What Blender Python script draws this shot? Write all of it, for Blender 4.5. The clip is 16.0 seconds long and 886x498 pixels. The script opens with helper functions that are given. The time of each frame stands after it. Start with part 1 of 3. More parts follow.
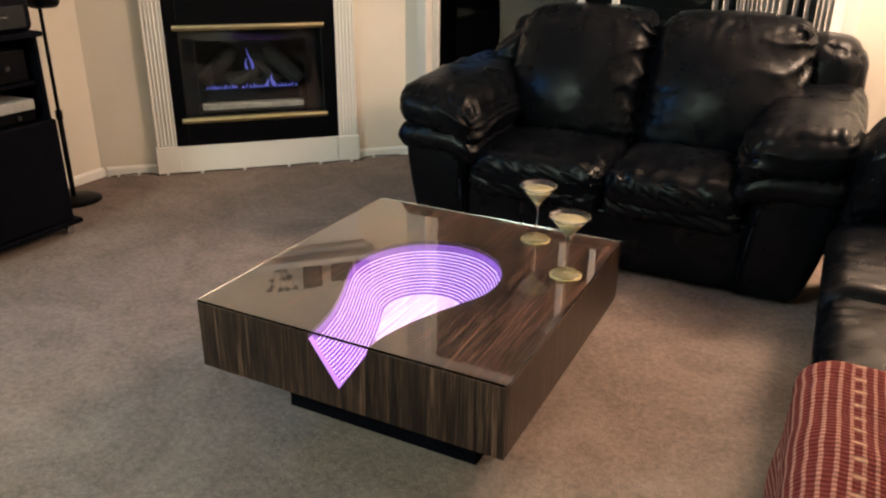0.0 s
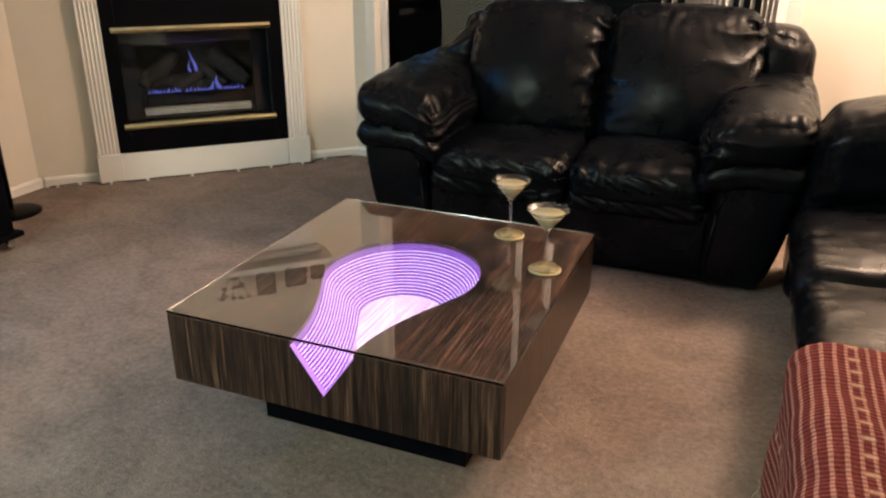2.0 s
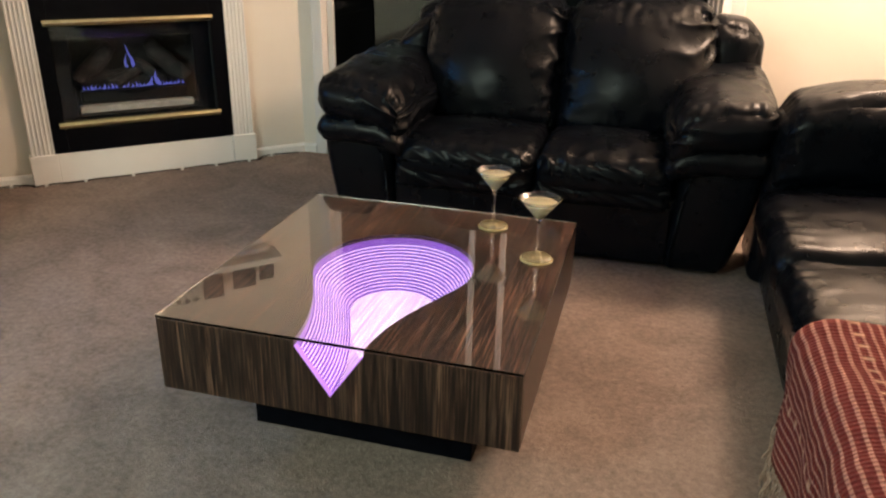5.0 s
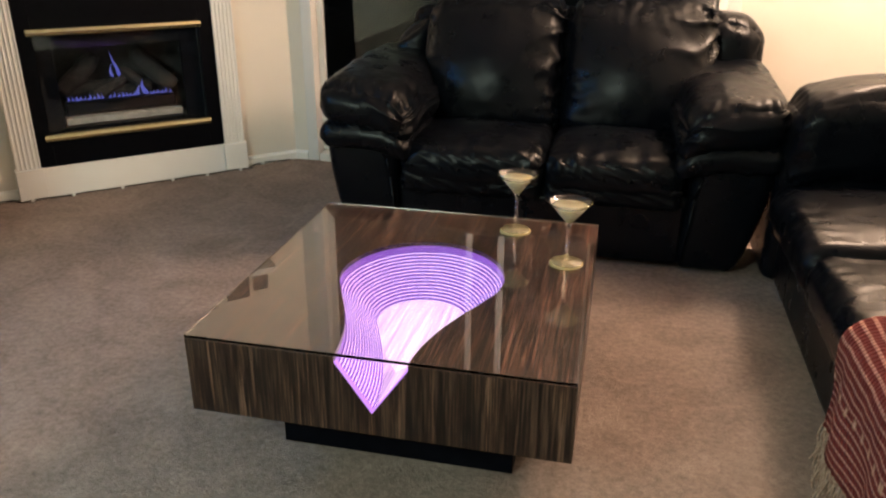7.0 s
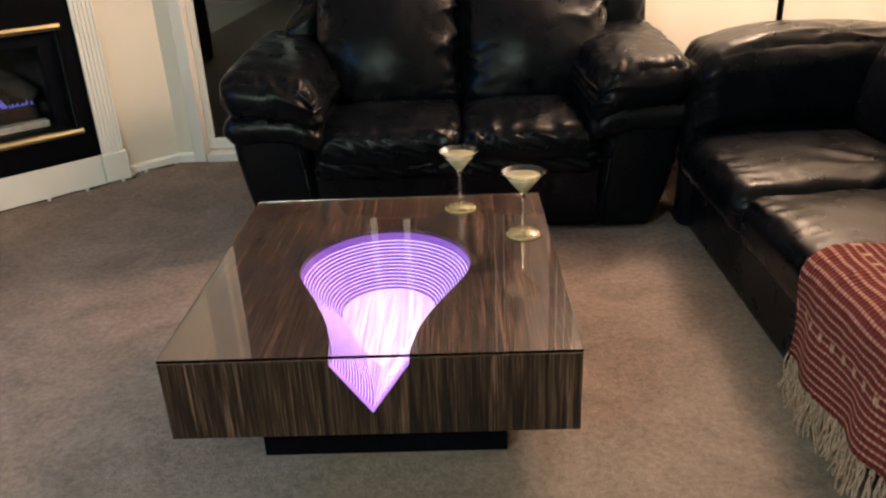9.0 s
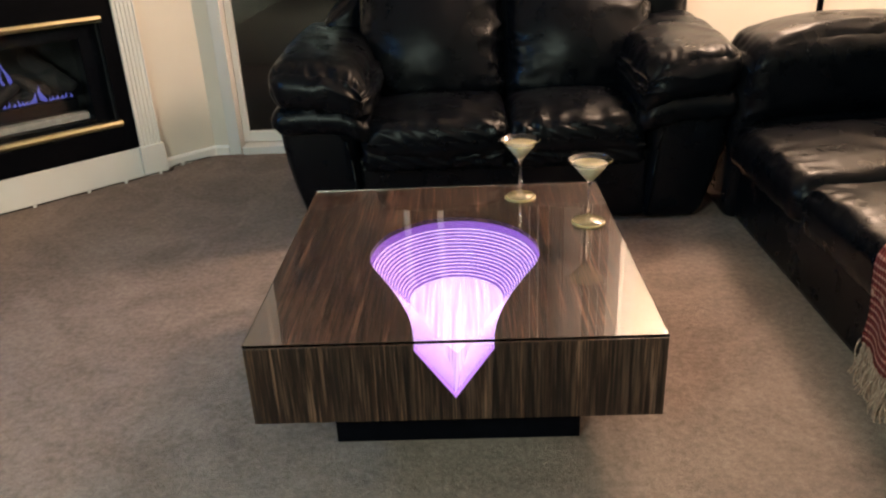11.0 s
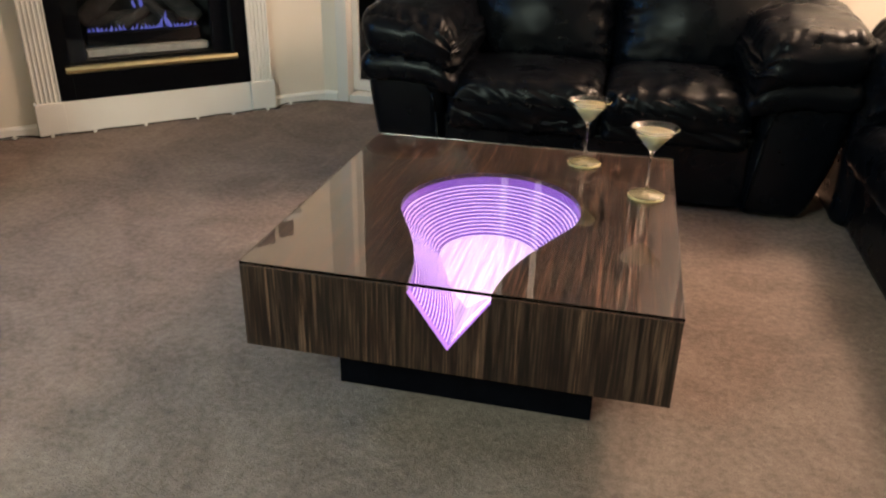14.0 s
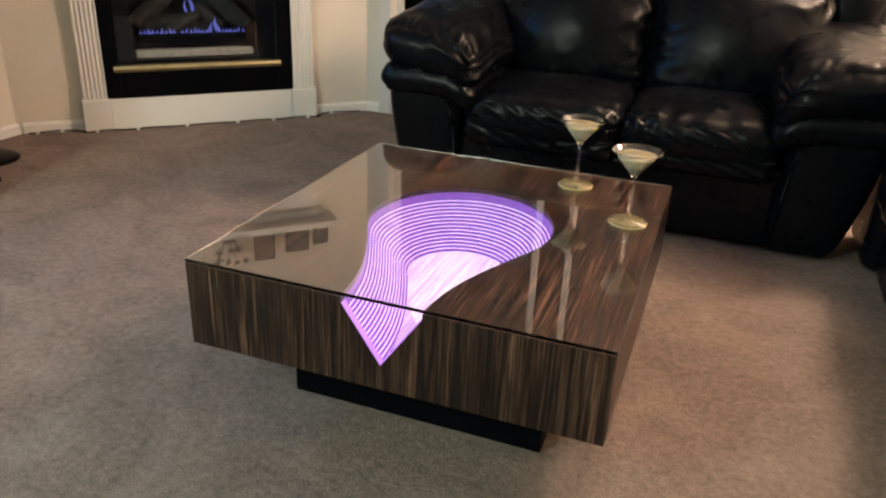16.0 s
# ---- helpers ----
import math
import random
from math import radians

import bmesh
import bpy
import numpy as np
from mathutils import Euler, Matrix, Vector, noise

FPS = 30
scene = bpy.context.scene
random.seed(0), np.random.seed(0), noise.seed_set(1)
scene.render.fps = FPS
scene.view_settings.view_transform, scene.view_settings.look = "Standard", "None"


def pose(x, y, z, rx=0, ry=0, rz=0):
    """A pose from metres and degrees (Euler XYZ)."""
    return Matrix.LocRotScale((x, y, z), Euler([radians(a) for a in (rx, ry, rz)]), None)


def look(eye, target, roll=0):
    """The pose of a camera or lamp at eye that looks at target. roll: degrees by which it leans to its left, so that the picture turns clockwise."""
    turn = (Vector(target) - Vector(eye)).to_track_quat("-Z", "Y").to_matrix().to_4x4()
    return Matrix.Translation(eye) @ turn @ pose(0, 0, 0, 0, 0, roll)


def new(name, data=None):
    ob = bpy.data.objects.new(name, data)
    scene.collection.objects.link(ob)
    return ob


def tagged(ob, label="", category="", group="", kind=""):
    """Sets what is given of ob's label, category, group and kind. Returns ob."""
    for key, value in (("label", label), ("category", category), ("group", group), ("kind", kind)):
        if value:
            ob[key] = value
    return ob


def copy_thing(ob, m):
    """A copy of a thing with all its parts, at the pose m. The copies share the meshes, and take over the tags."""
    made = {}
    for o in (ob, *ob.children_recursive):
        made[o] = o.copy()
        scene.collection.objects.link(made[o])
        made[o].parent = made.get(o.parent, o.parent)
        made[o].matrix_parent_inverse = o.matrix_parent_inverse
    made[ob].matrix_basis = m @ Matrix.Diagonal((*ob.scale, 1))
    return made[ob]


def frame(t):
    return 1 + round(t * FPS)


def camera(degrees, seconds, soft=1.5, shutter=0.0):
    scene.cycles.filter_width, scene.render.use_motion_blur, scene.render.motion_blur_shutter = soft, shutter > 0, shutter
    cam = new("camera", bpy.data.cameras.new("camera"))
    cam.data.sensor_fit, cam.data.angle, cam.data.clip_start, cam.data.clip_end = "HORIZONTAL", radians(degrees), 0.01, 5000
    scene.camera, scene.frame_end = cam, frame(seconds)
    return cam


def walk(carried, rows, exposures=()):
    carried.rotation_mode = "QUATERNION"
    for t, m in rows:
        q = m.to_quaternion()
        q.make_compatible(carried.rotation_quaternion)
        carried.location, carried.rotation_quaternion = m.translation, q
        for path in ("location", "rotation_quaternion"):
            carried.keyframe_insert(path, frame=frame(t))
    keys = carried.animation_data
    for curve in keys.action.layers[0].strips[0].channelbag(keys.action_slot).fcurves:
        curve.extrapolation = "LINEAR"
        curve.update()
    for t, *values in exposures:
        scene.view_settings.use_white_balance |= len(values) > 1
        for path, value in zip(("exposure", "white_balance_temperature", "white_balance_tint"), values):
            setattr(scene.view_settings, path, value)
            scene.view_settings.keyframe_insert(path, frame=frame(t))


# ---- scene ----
cam = camera(59.4, 16.0, soft=2.2)
PATH = [
    (0, (0.992, -1.851, 1.366), (0.165, -0.204, 0.59), 0.7),
    (0.5, (0.984, -1.852, 1.357), (0.167, -0.192, 0.596), 0.9),
    (1, (0.956, -1.85, 1.352), (0.172, -0.172, 0.597), 0.8),
    (1.5, (0.916, -1.854, 1.341), (0.177, -0.153, 0.592), 0.6),
    (2, (0.871, -1.857, 1.335), (0.187, -0.143, 0.565), 0.4),
    (2.5, (0.832, -1.861, 1.332), (0.196, -0.126, 0.568), 0.4),
    (3, (0.798, -1.873, 1.319), (0.199, -0.126, 0.551), -0.0),
    (3.5, (0.778, -1.882, 1.313), (0.201, -0.125, 0.55), -0.5),
    (4, (0.742, -1.886, 1.31), (0.204, -0.118, 0.545), 0.1),
    (6.5, (0.544, -1.91, 1.305), (0.1, -0.123, 0.524), 0.8),
    (7, (0.491, -1.882, 1.297), (0.079, -0.082, 0.528), 0.3),
    (7.5, (0.419, -1.841, 1.291), (0.061, -0.034, 0.512), -1.1),
    (8, (0.377, -1.837, 1.291), (0.115, -0.015, 0.509), -0.1),
    (8.5, (0.313, -1.858, 1.29), (0.11, -0.039, 0.483), -1.3),
    (9, (0.215, -1.872, 1.284), (0.157, -0.047, 0.469), -2.6),
    (11.5, (0.038, -1.888, 1.257), (-0.042, -0.066, 0.435), -2.9),
    (12, (0.057, -1.884, 1.221), (-0.141, -0.068, 0.406), -1.5),
    (12.5, (0.116, -1.869, 1.193), (-0.191, -0.074, 0.367), -1.8),
    (13, (0.181, -1.842, 1.17), (-0.125, -0.053, 0.329), -0.5),
    (13.5, (0.239, -1.822, 1.157), (-0.112, -0.038, 0.322), 0.5),
    (14, (0.301, -1.794, 1.145), (-0.112, -0.034, 0.289), 1.1),
    (14.5, (0.372, -1.764, 1.137), (-0.127, -0.021, 0.291), 1.6),
    (15, (0.432, -1.734, 1.125), (-0.135, -0.013, 0.279), 2.0),
    (15.5, (0.503, -1.702, 1.118), (-0.128, -0.002, 0.275), 1.8),
    (16, (0.559, -1.672, 1.123), (-0.057, 0.046, 0.305), 2.4),
]
walk(cam, [(t, look(eye, target, roll)) for t, eye, target, roll in PATH])

# ---- world and lights ----
world = bpy.data.worlds.new("night")
scene.world = world
world.use_nodes = True
world.node_tree.nodes["Background"].inputs[0].default_value = (0.35, 0.5, 0.8, 1)
world.node_tree.nodes["Background"].inputs[1].default_value = 0.006


def lamp(name, kind, m, watts, color, size=0.1, size_y=None):
    data = bpy.data.lights.new(name, kind)
    data.energy, data.color = watts, color
    if kind == "AREA":
        data.shape, data.size, data.size_y = "RECTANGLE", size, size_y or size
    else:
        data.shadow_soft_size = size
    ob = new(name, data)
    ob.matrix_world = m
    return ob


LAMP = (1.80, 2.12)          # floor lamp in the corner between the sofas
BULB = (1.58, 1.76, 2.20)    # the lamp's bulb, on an arm that leans out over the room
lamp("lamp_bulb", "POINT", pose(*BULB), 215, (1.0, 0.69, 0.50), 0.20)
FILL_AT = (-1.3, -3.2)       # unseen ceiling lamp added behind the viewer as fill
lamp("fill_light", "POINT", pose(FILL_AT[0], FILL_AT[1], 2.26), 215, (0.82, 1.0, 0.86), 0.40)

# ---- materials ----


def material(name, color, rough=0.5, metal=0.0, spec=0.5):
    m = bpy.data.materials.new(name)
    m.use_nodes = True
    b = m.node_tree.nodes["Principled BSDF"]
    b.inputs["Base Color"].default_value = (*color, 1)
    b.inputs["Roughness"].default_value = rough
    b.inputs["Metallic"].default_value = metal
    b.inputs["Specular IOR Level"].default_value = spec
    return m


class Nodes:
    """Short hand for adding nodes to a material."""

    def __init__(self, m):
        self.t, self.m = m.node_tree, m
        self.b = m.node_tree.nodes["Principled BSDF"]
        self.co = self.t.nodes.new("ShaderNodeTexCoord").outputs["Object"]

    def link(self, a, b):
        self.t.links.new(a, b)

    def scaled(self, s, turn=(0, 0, 0), source=None):
        n = self.t.nodes.new("ShaderNodeMapping")
        n.inputs["Scale"].default_value = s
        n.inputs["Rotation"].default_value = [radians(a) for a in turn]
        self.link(source or self.co, n.inputs["Vector"])
        return n.outputs[0]

    def noise(self, scale, detail=3, rough=0.5, co=None, distort=0.0):
        n = self.t.nodes.new("ShaderNodeTexNoise")
        n.inputs["Scale"].default_value, n.inputs["Detail"].default_value = scale, detail
        n.inputs["Roughness"].default_value, n.inputs["Distortion"].default_value = rough, distort
        self.link(co or self.co, n.inputs["Vector"])
        return n.outputs["Fac"]

    def voronoi(self, scale, co=None, feature="F1"):
        n = self.t.nodes.new("ShaderNodeTexVoronoi")
        n.inputs["Scale"].default_value = scale
        n.feature = feature
        self.link(co or self.co, n.inputs["Vector"])
        return n.outputs["Distance"]

    def ramp(self, fac, *stops):
        n = self.t.nodes.new("ShaderNodeValToRGB")
        e = n.color_ramp.elements
        while len(e) < len(stops):
            e.new(0.5)
        for k, (p, c) in zip(e, stops):
            k.position = p
            k.color = (*c, 1) if len(c) == 3 else c
        self.link(fac, n.inputs[0])
        return n.outputs[0]

    def mix(self, fac, a, b, kind="MIX"):
        n = self.t.nodes.new("ShaderNodeMix")
        n.data_type, n.blend_type = "RGBA", kind
        for v, i in ((fac, 0), (a, 6), (b, 7)):
            if isinstance(v, (int, float)):
                n.inputs[i].default_value = v
            elif isinstance(v, tuple):
                n.inputs[i].default_value = (*v, 1)
            else:
                self.link(v, n.inputs[i])
        return n.outputs[2]

    def math(self, kind, a, b=0.0):
        n = self.t.nodes.new("ShaderNodeMath")
        n.operation = kind
        for v, i in ((a, 0), (b, 1)):
            if isinstance(v, (int, float)):
                n.inputs[i].default_value = v
            else:
                self.link(v, n.inputs[i])
        return n.outputs[0]

    def axis(self, name, source=None):
        n = self.t.nodes.new("ShaderNodeSeparateXYZ")
        self.link(source or self.co, n.inputs[0])
        return n.outputs[name]

    def color(self, c):
        self.link(c, self.b.inputs["Base Color"])

    def rough(self, c):
        self.link(c, self.b.inputs["Roughness"])

    def bump(self, height, strength, distance=0.01, after=None):
        n = self.t.nodes.new("ShaderNodeBump")
        n.inputs["Strength"].default_value, n.inputs["Distance"].default_value = strength, distance
        self.link(height, n.inputs["Height"])
        if after:
            self.link(after, n.inputs["Normal"])
        self.link(n.outputs[0], self.b.inputs["Normal"])
        return n.outputs[0]


def make_carpet():
    m = material("carpet", (0.3, 0.26, 0.22), 0.95, 0, 0.1)
    n = Nodes(m)
    tuft = n.noise(260, 2, 0.6)
    clump = n.noise(46, 5, 0.75)
    tread = n.noise(3.2, 5, 0.65, distort=1.0)
    c = n.ramp(tuft, (0.30, (0.118, 0.092, 0.080)), (0.72, (0.385, 0.305, 0.268)))
    c = n.mix(0.55, c, n.ramp(clump, (0.36, (0.092, 0.070, 0.060)), (0.64, (0.442, 0.350, 0.302))))
    c = n.mix(0.45, c, n.ramp(tread, (0.36, (0.150, 0.112, 0.096)), (0.66, (0.350, 0.274, 0.236))))
    n.color(c)
    a = n.bump(clump, 0.6, 0.012)
    n.bump(tuft, 0.8, 0.006, a)
    return m


def make_wall():
    m = material("wall_paint", (0.72, 0.66, 0.56), 0.75, 0, 0.3)
    n = Nodes(m)
    n.color(n.ramp(n.noise(1.6, 5, 0.6), (0.3, (0.67, 0.63, 0.55)), (0.7, (0.73, 0.69, 0.61))))
    n.bump(n.noise(140, 3, 0.6), 0.12, 0.003)
    return m


def make_white(name="white_trim_paint", c=0.78):
    m = material(name, (c, c, c * 0.96), 0.42)
    n = Nodes(m)
    n.color(n.ramp(n.noise(4, 5, 0.6), (0.3, (c * 0.95, c * 0.94, c * 0.9)), (0.7, (c, c, c * 0.97))))
    n.bump(n.noise(60, 3), 0.05, 0.002)
    return m


def make_leather():
    m = material("black_leather", (0.003, 0.003, 0.004), 0.36, 0, 0.12)
    n = Nodes(m)
    grain = n.voronoi(420)
    crease = n.noise(11, 5, 0.6, n.scaled((1, 1, 1.8)), 0.8)
    wear = n.noise(5, 4, 0.6)
    n.color(n.ramp(wear, (0.3, (0.0012, 0.0018, 0.0032)), (0.75, (0.0030, 0.0036, 0.0052))))
    n.rough(n.ramp(n.noise(9, 5, 0.6), (0.3, (0.25, 0.25, 0.25)), (0.7, (0.33, 0.33, 0.33))))
    a = n.bump(crease, 0.03, 0.012)
    n.bump(grain, 0.15, 0.0012, a)
    return m


def make_veneer(name, turn, light_tint=(1, 1, 1), pale=(0.195, 0.128, 0.092)):
    """Dark striped veneer whose grain runs along the local z of the turned coordinates."""
    m = material(name, (0.05, 0.03, 0.02), 0.28)
    n = Nodes(m)
    co = n.scaled((1, 1, 1), turn)
    wide = n.noise(1, 3, 0.6, n.scaled((75, 75, 1.4), source=co), 0.2)
    fine = n.noise(1, 4, 0.65, n.scaled((230, 230, 5.0), source=co), 0.15)
    tone = n.noise(1, 3, 0.5, n.scaled((9, 9, 0.7), source=co))
    c = n.ramp(fine, (0.40, (0.006, 0.004, 0.003)), (0.50, (0.032, 0.017, 0.011)), (0.60, pale))
    c = n.mix(0.75, c, n.ramp(wide, (0.36, (0.16, 0.15, 0.14)), (0.52, (0.7, 0.66, 0.62)), (0.66, (1.7, 1.6, 1.5))), "MULTIPLY")
    c = n.mix(0.6, c, n.ramp(tone, (0.3, (0.6, 0.58, 0.56)), (0.7, (1.25, 1.2, 1.15))), "MULTIPLY")
    c = n.mix(1.0, c, light_tint, "MULTIPLY")
    n.color(c)
    n.bump(fine, 0.08, 0.001)
    return m


def make_glass(name="clear_glass", tint=(1, 1, 1), rough=0.0):
    m = material(name, tint, rough, 0, 0.5)
    b = m.node_tree.nodes["Principled BSDF"]
    b.inputs["Transmission Weight"].default_value = 1.0
    b.inputs["IOR"].default_value = 1.46
    return m


def make_glow(name, color, strength, base=(0.8, 0.8, 0.8)):
    m = material(name, base, 0.5)
    b = m.node_tree.nodes["Principled BSDF"]
    b.inputs["Emission Color"].default_value = (*color, 1)
    b.inputs["Emission Strength"].default_value = strength
    return m


def make_mottled(name, dark, light, scale, rough, metal=0.0, bump=0.1, spec=0.5):
    m = material(name, light, rough, metal, spec)
    n = Nodes(m)
    f = n.noise(scale, 5, 0.62)
    n.color(n.ramp(f, (0.3, dark), (0.7, light)))
    n.bump(f, bump, 0.004)
    return m


def make_throw():
    """Woven red and cream plaid; the broad ribs run along y."""
    m = material("woven_plaid", (0.4, 0.1, 0.08), 0.9, 0, 0.2)
    n = Nodes(m)
    uv = n.t.nodes.new("ShaderNodeUVMap").outputs[0]
    wob = n.t.nodes.new("ShaderNodeTexNoise")
    wob.inputs["Scale"].default_value = 9
    n.link(uv, wob.inputs["Vector"])
    across, along = n.axis(0, uv), n.axis(1, uv)
    across = n.math("ADD", across, n.math("MULTIPLY", wob.outputs["Fac"], 0.012))
    along = n.math("ADD", along, n.math("MULTIPLY", wob.outputs["Fac"], 0.010))
    rib = n.math("SINE", n.math("MULTIPLY", along, 2 * math.pi / 0.021))
    cord = n.math("SINE", n.math("MULTIPLY", across, 2 * math.pi / 0.0125))
    band = n.math("SINE", n.math("MULTIPLY", along, 2 * math.pi / 0.22))
    square = n.math("SINE", n.math("MULTIPLY", across, 2 * math.pi / 0.05))
    yarn = n.noise(320, 2, 0.6)
    c = n.mix(n.ramp(rib, (0.35, (0, 0, 0)), (0.65, (1, 1, 1))), (0.13, 0.018, 0.016), (0.37, 0.175, 0.14))
    c = n.mix(n.math("MULTIPLY", n.ramp(cord, (0.40, (0, 0, 0)), (0.75, (1, 1, 1))), 0.55), c, (0.11, 0.022, 0.020))
    patch = n.math("MULTIPLY", n.ramp(band, (0.93, (0, 0, 0)), (0.97, (1, 1, 1))), n.ramp(square, (0.55, (0, 0, 0)), (0.75, (1, 1, 1))))
    c = n.mix(n.math("MULTIPLY", patch, 0.75), c, (0.46, 0.27, 0.19))
    c = n.mix(0.35, c, n.ramp(yarn, (0.3, (0.3, 0.3, 0.3)), (0.7, (1.3, 1.3, 1.3))), "MULTIPLY")
    n.color(c)
    a = n.bump(rib, 0.5, 0.004)
    n.bump(cord, 0.5, 0.004, a)
    return m


CARPET, WALL, WHITE = make_carpet(), make_wall(), make_white()
CEIL = make_mottled("ceiling_paint", (0.68, 0.66, 0.62), (0.76, 0.74, 0.70), 30, 0.9, 0, 0.3)
LEATHER = make_leather()
# One veneer: shade is tinted into the uprights, warm light into the top.
VENEER_V = make_veneer("dark_striped_veneer_upright_shaded", (0, 0, 0), (0.62, 0.53, 0.49), (0.16, 0.115, 0.09))
VENEER_T = make_veneer("dark_striped_veneer_top_warm_lit", (90, 0, 0), (0.95, 0.72, 0.62), (0.16, 0.105, 0.08))
GLASS, FROST = make_glass(), make_glass("stemware_glass")
BLACK = make_mottled("black_paint", (0.0012, 0.0014, 0.003), (0.003, 0.0034, 0.006), 20, 0.55, 0.0, 0.1, 0.04)
METAL = make_mottled("black_metal", (0.0012, 0.0014, 0.0026), (0.003, 0.0032, 0.0046), 40, 0.42, 0.0, 0.05, 0.06)
BRASS = make_mottled("polished_brass", (0.58, 0.48, 0.27), (0.74, 0.64, 0.40), 25, 0.22, 1.0, 0.03)
STEEL = make_mottled("chrome", (0.55, 0.55, 0.56), (0.7, 0.7, 0.7), 20, 0.2, 1.0, 0.02)
BRICK = make_mottled("sooty_liner", (0.012, 0.012, 0.013), (0.035, 0.035, 0.036), 12, 0.85)
LOG = make_mottled("ceramic_log", (0.006, 0.006, 0.007), (0.026, 0.022, 0.021), 26, 0.9, 0, 0.8)
ASH = make_mottled("pale_ledge", (0.16, 0.15, 0.14), (0.24, 0.23, 0.21), 30, 0.6)
FLAME = make_glow("gas_flame", (0.20, 0.22, 1.0), 0.38, (0.0, 0.0, 0.02))
LED = make_glow("led_strip", (0.74, 0.40, 1.0), 2.2)
EDGE = make_glow("glow_edge", (0.60, 0.25, 1.0), 0.8, (0.2, 0.1, 0.3))
LAYER = make_mottled("glow_tinted_acrylic", (0.13, 0.05, 0.27), (0.18, 0.075, 0.34), 60, 0.3)
SCREEN = make_glow("lit_screen", (0.1, 0.3, 1.0), 22.0, (0.01, 0.01, 0.01))
sn = Nodes(SCREEN)
sn.link(sn.ramp(sn.noise(4, 3, 0.6), (0.38, (0.01, 0.02, 0.08)), (0.5, (0.04, 0.22, 0.85)), (0.62, (0.10, 0.55, 0.50))), sn.b.inputs["Emission Color"])
lb = LAYER.node_tree.nodes["Principled BSDF"]   # acrylic rings: violet base and emission stand in for strip light
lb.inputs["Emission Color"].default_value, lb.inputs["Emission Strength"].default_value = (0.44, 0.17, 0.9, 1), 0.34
PLASTIC = make_mottled("black_plastic", (0.002, 0.002, 0.004), (0.004, 0.0042, 0.007), 60, 0.4, 0.0, 0.1, 0.08)
CLOTH = make_mottled("speaker_cloth", (0.006, 0.006, 0.007), (0.014, 0.014, 0.015), 300, 0.9)
GREY = make_mottled("pale_grey_plastic", (0.24, 0.235, 0.23), (0.30, 0.295, 0.285), 50, 0.5)
DRINK = make_mottled("pale_cocktail", (0.40, 0.36, 0.23), (0.48, 0.44, 0.30), 30, 0.2)
db = DRINK.node_tree.nodes["Principled BSDF"]
db.inputs["Subsurface Weight"].default_value, db.inputs["Subsurface Scale"].default_value = 0.6, 0.03
db.inputs["Transmission Weight"].default_value, db.inputs["IOR"].default_value = 0.25, 1.33
db.inputs["Subsurface Radius"].default_value = (1.0, 0.9, 0.5)
BLIND = make_mottled("blind_vinyl", (0.50, 0.50, 0.50), (0.62, 0.62, 0.61), 8, 0.55)
ALU = make_white("white_frame_paint", 0.66)
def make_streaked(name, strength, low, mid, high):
    """A pale floor, brushed along y; the strips' light on it is put in as emission."""
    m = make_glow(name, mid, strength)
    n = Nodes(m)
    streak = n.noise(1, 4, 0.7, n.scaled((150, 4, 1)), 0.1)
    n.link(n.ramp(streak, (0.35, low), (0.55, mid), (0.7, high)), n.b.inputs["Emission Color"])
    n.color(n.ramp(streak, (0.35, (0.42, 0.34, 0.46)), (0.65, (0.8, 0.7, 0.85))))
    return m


# Bright well, dim channel: the light's falloff painted as two strengths of glow.
WELL = make_streaked("glow_well_floor", 0.7, (0.72, 0.40, 0.9), (0.92, 0.60, 1.0), (1.0, 0.85, 1.0))
CHANNEL = make_streaked("glow_channel_floor", 0.35, (0.30, 0.08, 0.7), (0.55, 0.20, 0.9), (0.95, 0.55, 1.0))
# Gold of the foot and the added disc imitates a reflection in clear glass.
GOLD_GLINT = make_mottled("golden_reflection_disc", (0.34, 0.26, 0.11), (0.50, 0.40, 0.19), 60, 0.35, 0.0)
FOOT = make_mottled("glass_foot_gold_reflection", (0.34, 0.28, 0.15), (0.48, 0.41, 0.25), 40, 0.15)
FOOT.node_tree.nodes["Principled BSDF"].inputs["Transmission Weight"].default_value = 0.6
THROW = make_throw()
FRINGE = make_mottled("cream_and_red_yarn", (0.19, 0.105, 0.08), (0.38, 0.29, 0.225), 90, 0.95, 0, 0.5)
NIGHT = make_mottled("night_yard", (0.004, 0.005, 0.006), (0.010, 0.012, 0.012), 1.5, 1.0)

# ---- mesh helpers ----


def thing(name, label, category, at=(0, 0, 0), group="", kind=""):
    ob = new(name)
    ob.empty_display_size = 0.1
    ob.location = at
    bpy.context.view_layer.update()
    return tagged(ob, label, category, group, kind)


def mesh_of(name, bm, mat, smooth):
    me = bpy.data.meshes.new(name)
    bmesh.ops.recalc_face_normals(bm, faces=bm.faces)
    bm.to_mesh(me)
    bm.free()
    me.materials.append(mat)
    if smooth:
        me.polygons.foreach_set("use_smooth", [True] * len(me.polygons))
    return me


def part(name, bm, mat, parent=None, label="", smooth=False):
    """Links a bmesh, in world metres, as one mesh object under a thing or a part."""
    ob = new(name, mesh_of(name, bm, mat, smooth))
    if parent:
        ob.parent = parent
        if parent.type == "EMPTY":
            ob.matrix_parent_inverse = Matrix.Translation(-parent.location)
    if mat in (GLASS, FROST):
        ob.visible_shadow = False
    return tagged(ob, label)


def structure(name, bm, mat, label, category, smooth=False):
    return tagged(part(name, bm, mat, None, "", smooth), label, category, "", "structure")


